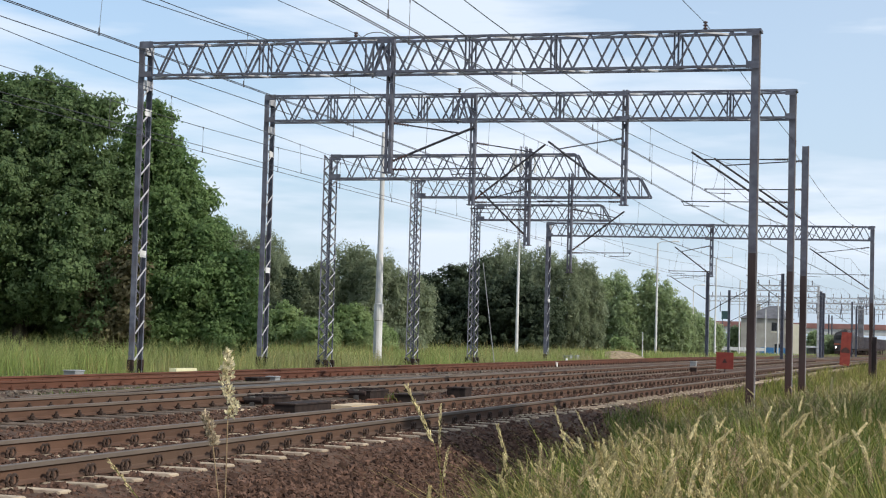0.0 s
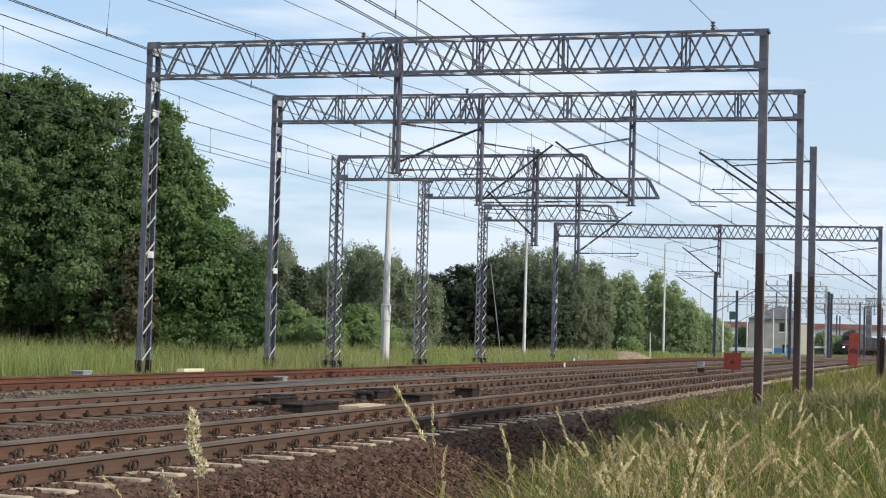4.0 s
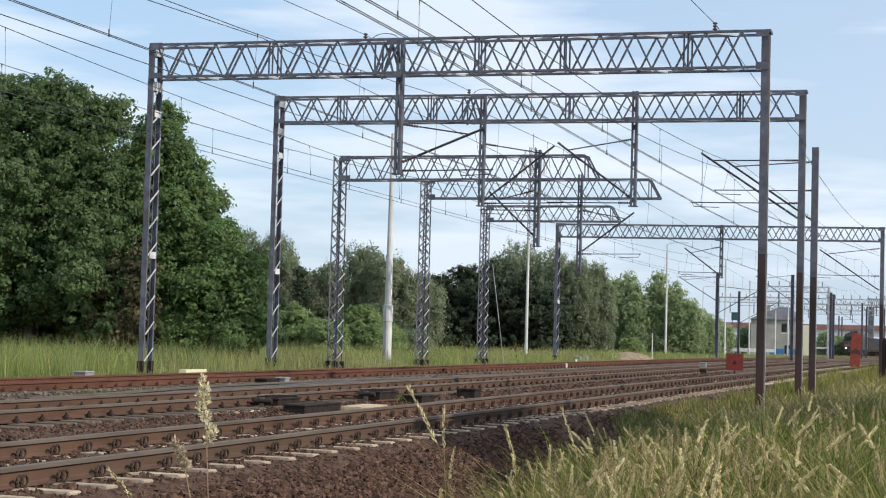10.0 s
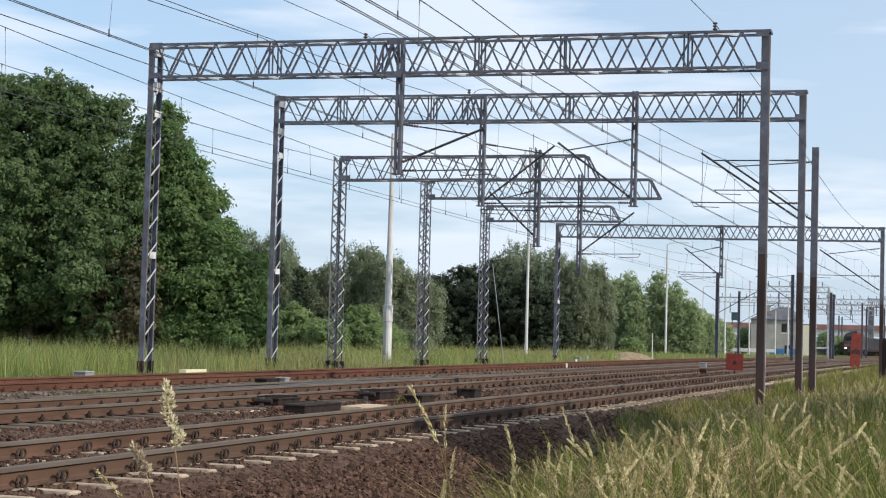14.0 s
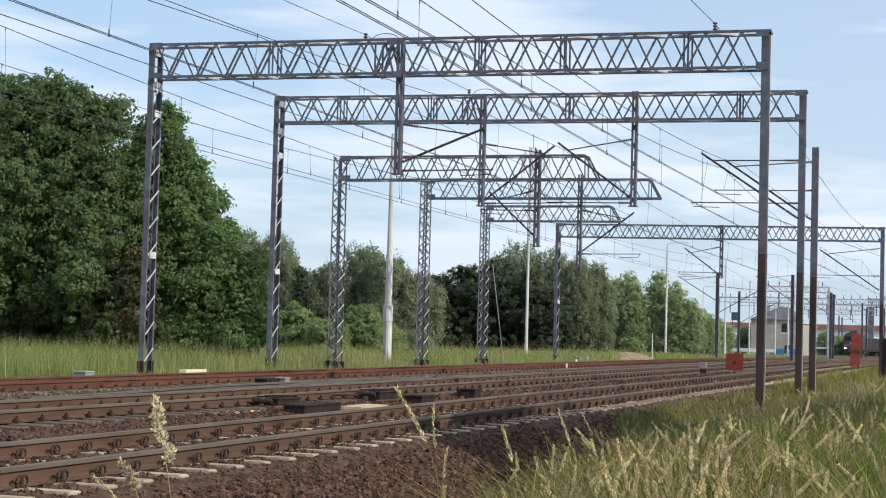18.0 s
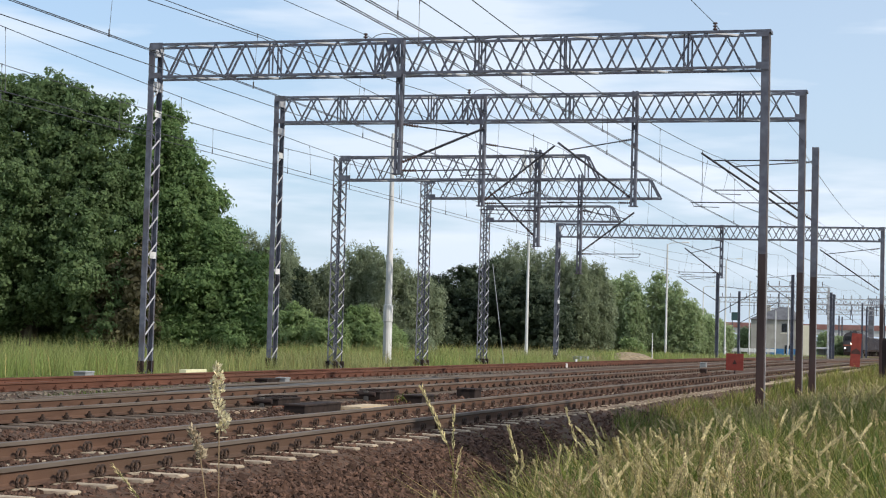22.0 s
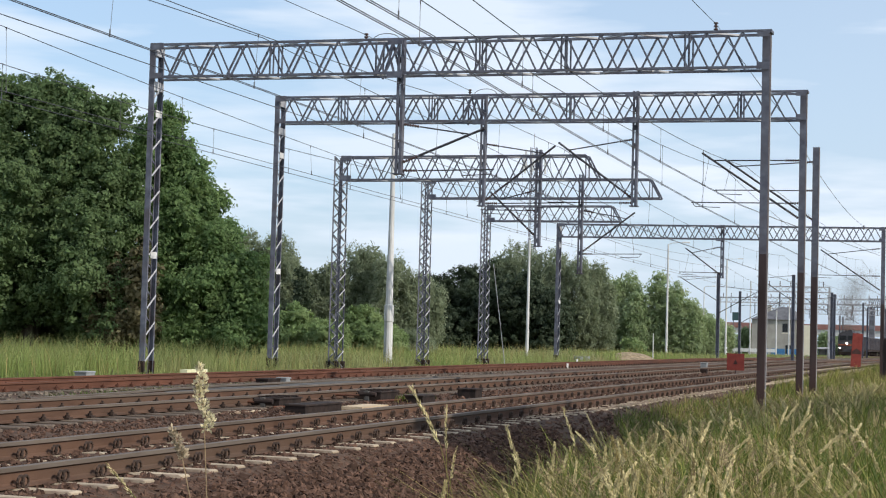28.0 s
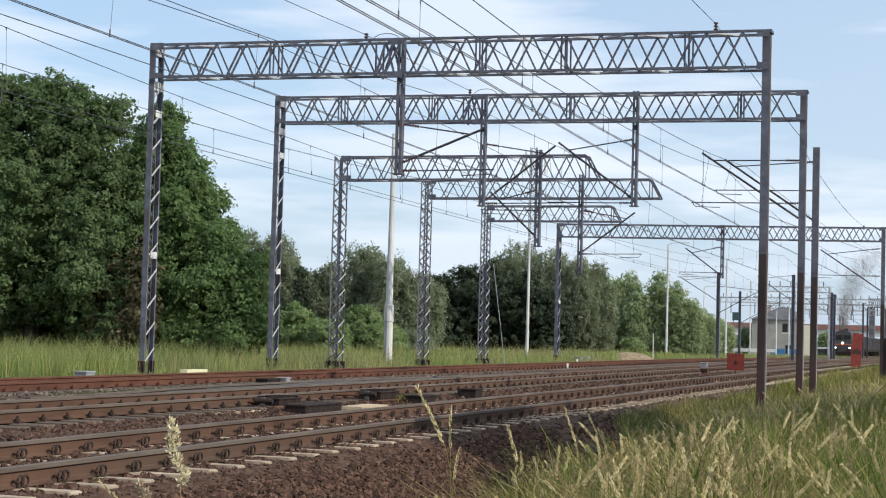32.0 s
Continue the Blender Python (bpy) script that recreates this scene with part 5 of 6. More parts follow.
def grown(name, x, y, top, half, mat, seed, label, group, clumps=400, count=46, size=0.068, category="tree", masses=13):
    """A full crown down to the ground, its dome heaped with uneven lesser masses up to the given height."""
    r = np.random.default_rng(seed * 7 + 1)
    h = top - ground_z(x, y)
    half *= 1.1
    blobs = [(0, 0, h * 0.46, half * 0.9, half * 0.8, h * 0.44), (0, -0.1, h * 0.2, half, half * 0.8, h * 0.2)]
    for k in range(masses):
        u = (k + 0.6) / masses
        z = h * (0.30 + 0.56 * u)
        reach = 0.72 * half * math.sqrt(max(0.04, 1 - ((z / h - 0.40) / 0.52) ** 2))
        a = 2.4 * k + r.uniform(-0.5, 0.5)
        m = min(half, h * 0.4) * r.uniform(0.26, 0.46)
        blobs.append((reach * math.cos(a), 0.8 * reach * math.sin(a), min(z, h - 0.9 * m), m, m, m * (1.35 if mat == "leaf_willow" else 1.0)))
    m = 0.40 * min(half, h * 0.4)
    blobs.append((0.1 * half, 0, h - m, m, m, m))
    far, airy = 0.9 + 0.1 * min(y, 300) / 60, {"leaf_far": 2.0, "leaf_willow": 1.35}.get(mat, 1.0)
    return tree(name, x, y, label, blobs, clumps, count, size, M[mat], seed, (0.05 + 0.018 * h, 0.5), group, category=category, puff=(0.14 * far * airy, 0.34 * far * airy), loose={"leaf_far": 0.9, "leaf_willow": 0.55}.get(mat, 0.35), lobed=0 if mat in ("leaf_willow", "leaf_far") else 1)


tree("shrub", -36.8, 57.5, "dark understory shrub below the oaks", [(0, 0, 2.6, 2.4, 1.0, 2.3), (2.2, 0.3, 2.0, 1.8, 1.0, 1.8)], 200, 90, 0.09, M["leaf_oak"], 19, (0.07, 0.5), "shrubs behind the field", category="shrub")
W, WG = "grey-green willow with a loose feathery crown", "willows along the field"
for i, (tx, ty, hh, ww) in enumerate(((-46.4, 100, 7.8, 1.9), (-44.6, 101, 7.4, 1.7), (-42.9, 99, 5.9, 1.5), (-41.5, 100, 4.9, 1.3), (-40.0, 100, 5.5, 1.3), (-38.1, 101, 6.7, 1.8), (-36.0, 100, 6.0, 1.6), (-34.4, 101, 5.0, 1.4), (-49.5, 100, 7.0, 2.2))):
    grown("willow_tree", tx, ty, hh, ww, "leaf_willow", 30 + i, W, WG, 620, 44, 0.078)
grown("young_tree", -40.9, 97, 4.9, 0.45, "leaf_bush", 40, "slender dark young tree between willows", WG, 160)
for i, (tx, ty, hh, ww, mat) in enumerate(((-39.2, 92, 2.6, 1.6, "leaf_light"), (-37.5, 91, 1.7, 1.4, "leaf_light"), (-34.9, 92, 2.7, 1.4, "leaf_light"), (-36.1, 90, 1.5, 1.4, "leaf_light"), (-33.3, 91, 1.7, 1.4, "leaf_light"), (-41.3, 92, 2.9, 1.5, "leaf_light"), (-32.0, 93, 1.1, 1.1, "leaf_willow"), (-43.0, 93, 2.6, 1.5, "leaf_willow"))):
    grown("shrub", tx, ty, hh, ww, mat, 50 + i, "rounded mid-green shrub at the field's edge", "shrubs along the field", 330, 42, 0.066, category="shrub", masses=9)
B, BG = "broad dark green thicket tree reaching to the ground", "thicket trees"
for i, (tx, ty, hh, ww) in enumerate(((-37.9, 115, 5.4, 1.6), (-36.2, 116, 6.2, 1.8), (-34.6, 116, 6.4, 1.7), (-36.6, 113, 3.3, 2.3), (-33.8, 114, 5.2, 2.2), (-31.3, 114, 5.7, 2.0), (-29.4, 114, 4.6, 1.7))):
    grown("thicket_tree", tx, ty, hh, ww, "leaf_bush", 70 + i, B, BG, 620, 44, 0.074)
for i, (tx, ty, hh, ww) in enumerate(((-35.0, 121, 7.3, 1.8), (-33.3, 121, 8.1, 2.2), (-31.1, 120, 7.7, 2.1), (-28.8, 119, 7.1, 2.0), (-27.4, 120, 6.6, 1.3))):
    grown("willow_tree", tx, ty, hh, ww, "leaf_willow", 80 + i, "grey-green willow behind a dark thicket", BG, 640, 44, 0.080)
grown("shrub", -26.1, 127, 1.15, 0.8, "leaf_light", 66, "low light green shrub near the siding", "shrubs along the field", 160, 40, 0.07, category="shrub", masses=5)
L, LG = "slender light green tree near the station", "far trees near the station"
# leaf_far gives these trees their hazy paleness
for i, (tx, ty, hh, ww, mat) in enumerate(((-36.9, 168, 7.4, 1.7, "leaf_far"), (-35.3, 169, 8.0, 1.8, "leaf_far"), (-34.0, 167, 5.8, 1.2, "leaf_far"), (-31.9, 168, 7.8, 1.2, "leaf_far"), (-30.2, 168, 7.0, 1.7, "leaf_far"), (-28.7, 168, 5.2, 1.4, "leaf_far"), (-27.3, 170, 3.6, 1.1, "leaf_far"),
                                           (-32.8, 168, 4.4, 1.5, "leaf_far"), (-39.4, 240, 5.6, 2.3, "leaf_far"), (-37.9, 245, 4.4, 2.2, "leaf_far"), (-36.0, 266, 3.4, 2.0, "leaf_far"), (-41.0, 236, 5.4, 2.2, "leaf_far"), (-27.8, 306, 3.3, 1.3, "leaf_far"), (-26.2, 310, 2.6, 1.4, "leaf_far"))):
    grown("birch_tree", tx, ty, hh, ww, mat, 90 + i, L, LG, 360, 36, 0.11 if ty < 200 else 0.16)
for i, k in enumerate(range(22)):
    tx, ty = -185 + k * 4.6 + 2 * rng.random(), 300 + 60 * rng.random()
    if k % 2 == 0:
        hh = 7 + 3 * rng.random()
        tree("distant_tree", tx, ty, "distant tree of the wood behind the fields", [(0, 0, hh * 0.5, 5.5, 4, hh * 0.5), (1.5, 0, hh * 0.75, 3, 3, hh * 0.26)], 80, 40, 0.4, M["leaf_bush"], 140 + i, (0.2, 0.5), "distant wood")

# an unseen tree, added so that its shade falls on the bank and the nearer track
tree("roadside_tree", 3.4, 21.6, "unseen leafy green tree added to shade the bank and nearer track", [(0, 0, 5.6, 1.9, 4.2, 1.6), (0.2, 3.4, 5.2, 1.6, 2.8, 1.4), (0, -2.4, 5.2, 1.6, 2.6, 1.3), (0.1, 6.6, 5.0, 1.5, 2.2, 1.3)], 330, 70, 0.13, M["leaf_light"], 17, (0.16, 0.5), open_low=3.3)


# ------------------------------------------------------------------ stones of the ballast
def stones(name, n, x0, x1, y0, y1, size, mat, label, seed, near=1.0):
    r = np.random.default_rng(seed)
    x = x0 + (x1 - x0) * r.random(n)
    y = y0 + (y1 - y0) * r.random(n) ** near
    # the sleepers' tops stay clear
    keep = np.ones(n, bool)
    for tx, ty in ((T1, 4.732), (T2, 15.1), (T3, 22.1)):
        on = (np.abs(x - tx) < 1.36) & (np.abs(x - tx) > (0.58 if tx == T1 else 0.66)) & (np.abs((y - ty + 0.3) % 0.6 - 0.3) < 0.122)
        rail = np.abs(np.abs(x - tx) - HALF) < 0.08
        keep &= ~(on | rail)
    x, y = x[keep], y[keep]
    n = len(x)
    z = np.array([surface_z(a, b) - (0.022 if -6.78 < a < -6.30 else 0) for a, b in zip(x, y)])
    base = np.array([(1, 0, 0), (-1, 0, 0), (0, 1, 0), (0, -1, 0), (0, 0, 1), (0, 0, -1.0)])
    tri = np.array([(0, 2, 4), (2, 1, 4), (1, 3, 4), (3, 0, 4), (2, 0, 5), (1, 2, 5), (3, 1, 5), (0, 3, 5)])
    k = size * (0.55 + 0.9 * r.random((n, 1, 1)))
    jit = base[None] * (0.7 + 0.6 * r.random((n, 6, 1))) + 0.28 * r.normal(size=(n, 6, 3))
    q, _ = np.linalg.qr(r.normal(size=(n, 3, 3)))
    v = np.einsum("nij,nkj->nki", q, jit) * k * np.array([1, 1, 0.85]) + np.stack([x, y, z + 0.004], 1)[:, None, :]
    f = (tri[None] + 6 * np.arange(n)[:, None, None]).reshape(-1, 3)
    return tagged(link_mesh(name, mesh_of(name, v.reshape(-1, 3), f, mat, True)), label, "ballast", "", "stuff")


stones("ballast_stones", 36000, -6.9, -4.0, 8.5, 24, 0.032, M["stone"], "crushed brown ballast stones on the bank", 1, 1.2)
stones("ballast_stones", 6000, -6.75, -4.9, 22, 60, 0.04, M["stone"], "crushed brown ballast stones on the bank", 2, 1.2)
stones("ballast_stones", 17000, -11.3, -6.8, 9, 32, 0.027, M["stone"], "crushed brown ballast stones between the rails", 3, 1.0)
stones("ballast_stones", 9000, -11.3, -6.9, 32, 75, 0.042, M["stone"], "crushed brown ballast stones between the rails", 4, 1.2)
stones("ballast_stones", 8000, -17.6, -11.9, 17, 60, 0.042, M["stone_grey"], "grey-brown ballast stones beside the siding", 5, 1.2)


# ------------------------------------------------------------------ grass
def blades(n, place, height, wide, lean, seed, seg=3):
    """Bent tapering blades. place: a function of random numbers that gives x, y, z arrays."""
    r = np.random.default_rng(seed)
    x, y, z = place(r, n)
    n = len(x)
    h = height(x, y, r) if callable(height) else height * (0.55 + 0.75 * r.random(n))
    az = 2 * np.pi * r.random(n)
    bend = lean * (0.2 + r.random(n)) * h
    face = az + np.pi / 2 + 0.5 * r.normal(size=n)
    w = wide * (0.6 + 0.8 * r.random(n))
    rows = []
    for k in range(seg + 1):
        t = k / seg
        cx, cy, cz = x + np.cos(az) * bend * t * t, y + np.sin(az) * bend * t * t, z + h * (t - 0.12 * lean * t * t)
        ww = w * (1 - t ** 1.5) + 0.0006
        rows.append(np.stack([cx - np.cos(face) * ww, cy - np.sin(face) * ww, cz], 1))
        rows.append(np.stack([cx + np.cos(face) * ww, cy + np.sin(face) * ww, cz], 1))
    v = np.stack(rows, 1).reshape(-1, 3)
    step = 2 * (seg + 1)
    one = np.array([(2 * k, 2 * k + 1, 2 * k + 3, 2 * k + 2) for k in range(seg)])
    f = (one[None] + step * np.arange(n)[:, None, None]).reshape(-1, 4)
    tip = np.stack([x + np.cos(az) * bend, y + np.sin(az) * bend, z + h * (1 - 0.12 * lean)], 1)
    return v, f, tip, np.stack([np.cos(az) * 2 * bend / h, np.sin(az) * 2 * bend / h, np.ones(n)], 1)


def seed_heads(tips, ways, length, r, rows=9, per=4, plump=0.0055, grain=0.15, taper=1.0, spread=0.5, slim=0.24):
    """Loose flowering heads: small pointed spikelets round the top of each stalk."""
    n = len(tips)
    ways = ways / np.linalg.norm(ways, axis=1)[:, None]
    vs = []
    ln = length * (0.7 + 0.6 * r.random((n, 1)))
    for k in range(rows):
        t = k / (rows - 1)
        c = tips + ways * ln * (t - 0.35)
        for _ in range(per):
            d = r.normal(size=(n, 3)) * np.array([1, 1, 0.5])
            d /= np.linalg.norm(d, axis=1)[:, None]
            o = d * plump * (1.25 - taper * t) * (0.4 + r.random((n, 1)))
            up = ways * (1.05 - spread) + d * spread
            up /= np.linalg.norm(up, axis=1)[:, None]
            s = np.cross(up, r.normal(size=(n, 3)))
            s /= np.linalg.norm(s, axis=1)[:, None]
            L = length * grain
            vs.append(np.stack([c + o, c + o + up * L * 0.5 + s * L * slim, c + o + up * L, c + o + up * L * 0.5 - s * L * slim], 1))
    v = np.concatenate(vs, 0).reshape(-1, 3)
    return v, np.arange(len(v)).reshape(-1, 4)


def tussock(x, y):
    """Grass grows in uneven tussocks."""
    return np.array([0.90 + 0.75 * noise.noise((a * 1.3, b * 0.7, 8.0)) for a, b in zip(x, y)])


def zs(x, y):
    return np.array([surface_z(a, b) for a, b in zip(x, y)])


def bank(y0, y1, power, xa=-4.9, xb=0.4):
    def place(r, n):
        y = y0 + (y1 - y0) * r.random(n) ** power
        lo = np.maximum(xa - 0.02 * np.clip(y - 25, 0, 40), -(0.300 - 0.0025 * np.clip(y, 8, 20)) * y - 0.030 * y * r.random(n) ** 3)
        hi = np.minimum(xb, -0.035 * y)
        x = lo + (hi - lo) * r.random(n)
        return x, y, zs(x, y) - 0.02
    return place


def field(x0, x1, y0, y1, power):
    def place(r, n):
        y = y0 + (y1 - y0) * r.random(n) ** power
        x = x1 + (x0 - x1) * r.random(n) ** 1.5
        return x, y, zs(x, y) - 0.02
    return place


def put_stuff(name, v, f, mat, label, category):
    return tagged(link_mesh(name, mesh_of(name, v, f, mat)), label, category, "", "stuff")


over_edge = lambda x: np.clip((x + 5.1) / 0.9, 0.3, 1)
v, f, tip, way = blades(52000, bank(9, 42, 1.5, -5.25), lambda x, y, r: (0.36 + 0.12 * np.clip(x + 5.0, 0, 2)) * (0.4 + 0.85 * r.random(len(x))) * tussock(x, y) * over_edge(x), 0.0075, 0.6, 21)
put_stuff("meadow_grass", v, f, M["grass_green"], "dense green meadow grass on the bank", "grass")
v, f, tip, way = blades(26000, bank(9, 42, 1.5, -5.15), lambda x, y, r: (0.48 + 0.12 * np.clip(x + 5.0, 0, 2)) * (0.4 + 0.85 * r.random(len(x))) * tussock(x, y) * over_edge(x), 0.0055, 0.8, 31, 4)
put_stuff("meadow_grass", v, f, M["grass"], "tall green and straw-coloured meadow grass on the bank", "grass")
v, f, tip, way = blades(20000, bank(40, 130, 1.5, -5.6), lambda x, y, r: (0.48 + 0.10 * np.clip(x + 5.0, 0, 2)) * (0.5 + 0.75 * r.random(len(x))) * tussock(x, y), 0.010, 0.5, 22, 2)
put_stuff("meadow_grass", v, f, M["grass"], "tall green and straw-coloured meadow grass on the bank", "grass")
v, f, tip, way = blades(7000, bank(40, 130, 1.5, -5.4), lambda x, y, r: (0.55 + 0.12 * np.clip(x + 5.0, 0, 2)) * (0.5 + 0.75 * r.random(len(x))) * tussock(x, y), 0.009, 0.6, 32, 2)
put_stuff("meadow_grass", v, f, M["straw"], "dry straw-coloured grass further along the bank", "grass")
v, f, tip, way = blades(78000, field(-52, -21.3, 26, 120, 1.2), lambda x, y, r: (0.40 + 0.30 * np.clip((62 - y) / 25, 0, 1)) * (0.35 + 0.9 * r.random(len(x))) * (tussock(x, y) + 0.35), 0.0070, 0.65, 23, 2)
put_stuff("field_grass", v, f, M["grass_field"], "tall fresh green grass of the field", "grass")
v, f, tip, way = blades(15000, field(-60, -21.4, 95, 330, 1.3), lambda x, y, r: (0.62 - 0.30 * np.clip((y - 110) / 60, 0, 1)) * (0.5 + 0.8 * r.random(len(x))), 0.032, 0.5, 24, 2)
put_stuff("field_grass", v, f, M["grass_field"], "tall fresh green grass of the field", "grass")
v, f, tip, way = blades(9000, field(-21.9, -19.7, 26, 100, 1.1), 0.17, 0.008, 0.8, 25)
put_stuff("field_grass", v, f, M["grass_field"], "short weeds along the siding", "grass")



def slope(r, n):
    """Grass climbs the ballast slope to the sleeper ends past the first stretch of bare stones."""
    y = 24.5 + 90 * r.random(n) ** 1.8
    reach = np.clip((y - 24.5) / 4, 0.15, 1)
    x = -4.8 - 1.35 * reach * r.random(n) ** 1.2
    return x, y, zs(x, y) - 0.02


v, f, tip, way = blades(9000, slope, lambda x, y, r: np.clip(0.42 + 0.16 * (x + 5.0), 0.16, 0.42) * (0.4 + 0.9 * r.random(len(x))), 0.008, 0.7, 27)
put_stuff("slope_grass", v, f, M["grass_green"], "thin green grass climbing the ballast slope", "grass")
v, f, tip, way = blades(10000, slope, lambda x, y, r: np.clip(0.50 + 0.20 * (x + 5.0), 0.16, 0.50) * (0.4 + 0.9 * r.random(len(x))), 0.006, 0.8, 34, 4)
put_stuff("slope_grass", v, f, M["grass"], "olive and straw-coloured grass climbing the ballast slope", "grass")
v, f, tip, way = blades(3500, slope, 0.40, 0.004, 0.7, 29, 4)
put_stuff("slope_grass", v, f, M["seed_brown"], "reddish-brown flowering grass on the ballast slope", "grass")
v, f, tip, way = blades(3800, field(-40, -21.0, 26, 120, 1.2), 0.82, 0.006, 0.4, 28, 2)
put_stuff("field_grass", v, f, M["straw"], "dry flowering stems standing over the field grass", "grass")
v, f, tip, way = blades(5600, bank(8.5, 45, 1.5, -5.1), lambda x, y, r: (0.50 + 0.12 * np.clip(x + 5.0, 0, 2)) * (0.55 + 0.75 * r.random(len(x))) * over_edge(x), 0.0065, 1.1, 26, 5)
put_stuff("dry_grass", v, f, M["straw"], "dry straw-coloured grass blades on the bank", "grass")



def beside_machine(r, n):
    x, y = -10.95 + 0.12 * r.normal(size=n), 31.3 + 0.45 * r.normal(size=n)
    return x, y, zs(x, y) - 0.02


v, f, tip, way = blades(140, beside_machine, 0.16, 0.008, 0.9, 35)
put_stuff("trackside_weeds", v, f, M["grass_green"], "low green weeds beside the point machine", "weeds")


def along_siding(r, n):
    y = 27 + 10 * r.random(n)
    x = -16.3 + 0.10 * r.normal(size=n)
    return x, y, zs(x, y) - 0.02


v, f, tip, way = blades(500, along_siding, 0.13, 0.008, 1.0, 36)
put_stuff("trackside_weeds", v, f, M["grass_green"], "sparse low weeds in the gravel beside the siding", "weeds")

# flowering stalks in tufts that the wind rocks
def stalk_meshes(k):
    """One flowering stalk: a bent stem and its head; plump and dense, slim and arching, or loose and reddish by kind."""
    r = np.random.default_rng(700 + k)
    kind = k % 4
    h = 0.60 + 0.26 * r.random()
    bend = h * (0.05 + (0.55 if kind == 1 else 0.30) * r.random())
    bm = bmesh.new()
    stem_pts = [(bend * t ** 2.4, 0, h * (t - 0.10 * (bend / h) * t ** 3)) for t in (0, 0.3, 0.55, 0.75, 0.9, 1.0)]
    tube(bm, stem_pts, [0.0040, 0.0037, 0.0032, 0.0027, 0.0022, 0.0018], 4)
    stem = bpy.data.meshes.new("stem")
    bm.to_mesh(stem)
    bm.free()
    stem.materials.append(M["straw"] if k % 3 else M["grass"])
    tip, way = np.array([stem_pts[-1]]), np.array([[2.4 * bend / h, 0.05, 1.0]])
    if kind == 0:
        v, f = seed_heads(tip, way, 0.125, r, 18, 9, 0.0085, 0.12, 0.6, 0.16, 0.28)
    elif kind == 1:
        v, f = seed_heads(tip, way, 0.175, r, 22, 7, 0.0068, 0.11, 0.6, 0.2, 0.26)
    elif kind == 2:
        v, f = seed_heads(tip, way, 0.145, r, 18, 8, 0.0078, 0.11, 0.7, 0.24, 0.24)
    else:
        v, f = seed_heads(tip, way, 0.165, r, 14, 5, 0.0160, 0.09, 0.9, 0.45, 0.16)
    u = way[0] / np.linalg.norm(way[0])
    ln = 0.14
    spindle = np.array([tip[0] - u * ln * 0.35, tip[0] + np.array([0, 0.002, 0]), tip[0] + u * ln * 0.6, tip[0] - np.array([0, 0.002, 0])])
    v, f = np.concatenate([v, spindle]), np.concatenate([f, [[len(v), len(v) + 1, len(v) + 2, len(v) + 3]]])
    return stem, mesh_of("seed_head", v, f, M["seed_brown"] if kind == 3 else M["seed"])


STALKS = [stalk_meshes(k) for k in range(16)]
TUFTS = []
tr = np.random.default_rng(33)
for k in range(56):
    ty = 9.4 + 32 * (k / 56) ** 1.5
    lo, hi = max(-4.3, 0.15 - 0.262 * ty), -0.05 * ty
    tx = lo + (hi - lo) * ((k * 0.618) % 1.0)
    tz = ground_z(tx, ty) - 0.03
    ob = thing("grass_tuft", tx, ty, tz, "tuft of straw-coloured flowering grass on the bank", "grass", "flowering grass tufts")
    for _ in range(25):
        stem, head = STALKS[min(tr.integers(20), 15)]
        sx, sy = tr.normal() * 0.40, tr.normal() * 0.9
        m = pose(sx, sy, ground_z(tx + sx, ty + sy) - 0.05 - tz, 6 * tr.normal(), 6 * tr.normal(), 360 * tr.random()) @ Matrix.Scale(0.75 + 0.42 * tr.random(), 4)
        st = link_mesh("stalk", stem, ob, m)
        link_mesh("seed_head", head, st)
    TUFTS.append((ob, tx, ty, tz, k))


def tall_stalk(label, length, head, seed, lean_head=0.0, mat="seed_pale", plump=0.016, rows=16, per=7):
    """One tall flowering grass; its own origin lies in the seed head."""
    r = np.random.default_rng(seed)
    ob = thing("grass_stalk", 0, 0, 0, label, "grass", "tall single grass stalks")
    bm = bmesh.new()
    tube(bm, [(0.05, 0, -length), (0.01, 0, -length * 0.5), (0, 0, -head * 0.3), (lean_head, 0, head * 0.6)], [0.0016, 0.0013, 0.0009, 0.0005], 5)
    part("stem", bm, M["grass"], ob)
    v, f = seed_heads(np.array([[lean_head * 0.4, 0, 0.1 * head]]), np.array([[lean_head / head, 0.05, 1.0]]), head, r, rows, per, plump, 0.11, 0.55, 0.3, 0.2 if mat == "seed_pale" else 0.11)
    link_mesh("seed_head", mesh_of("seed_head", v, f, M[mat]), ob)
    return ob


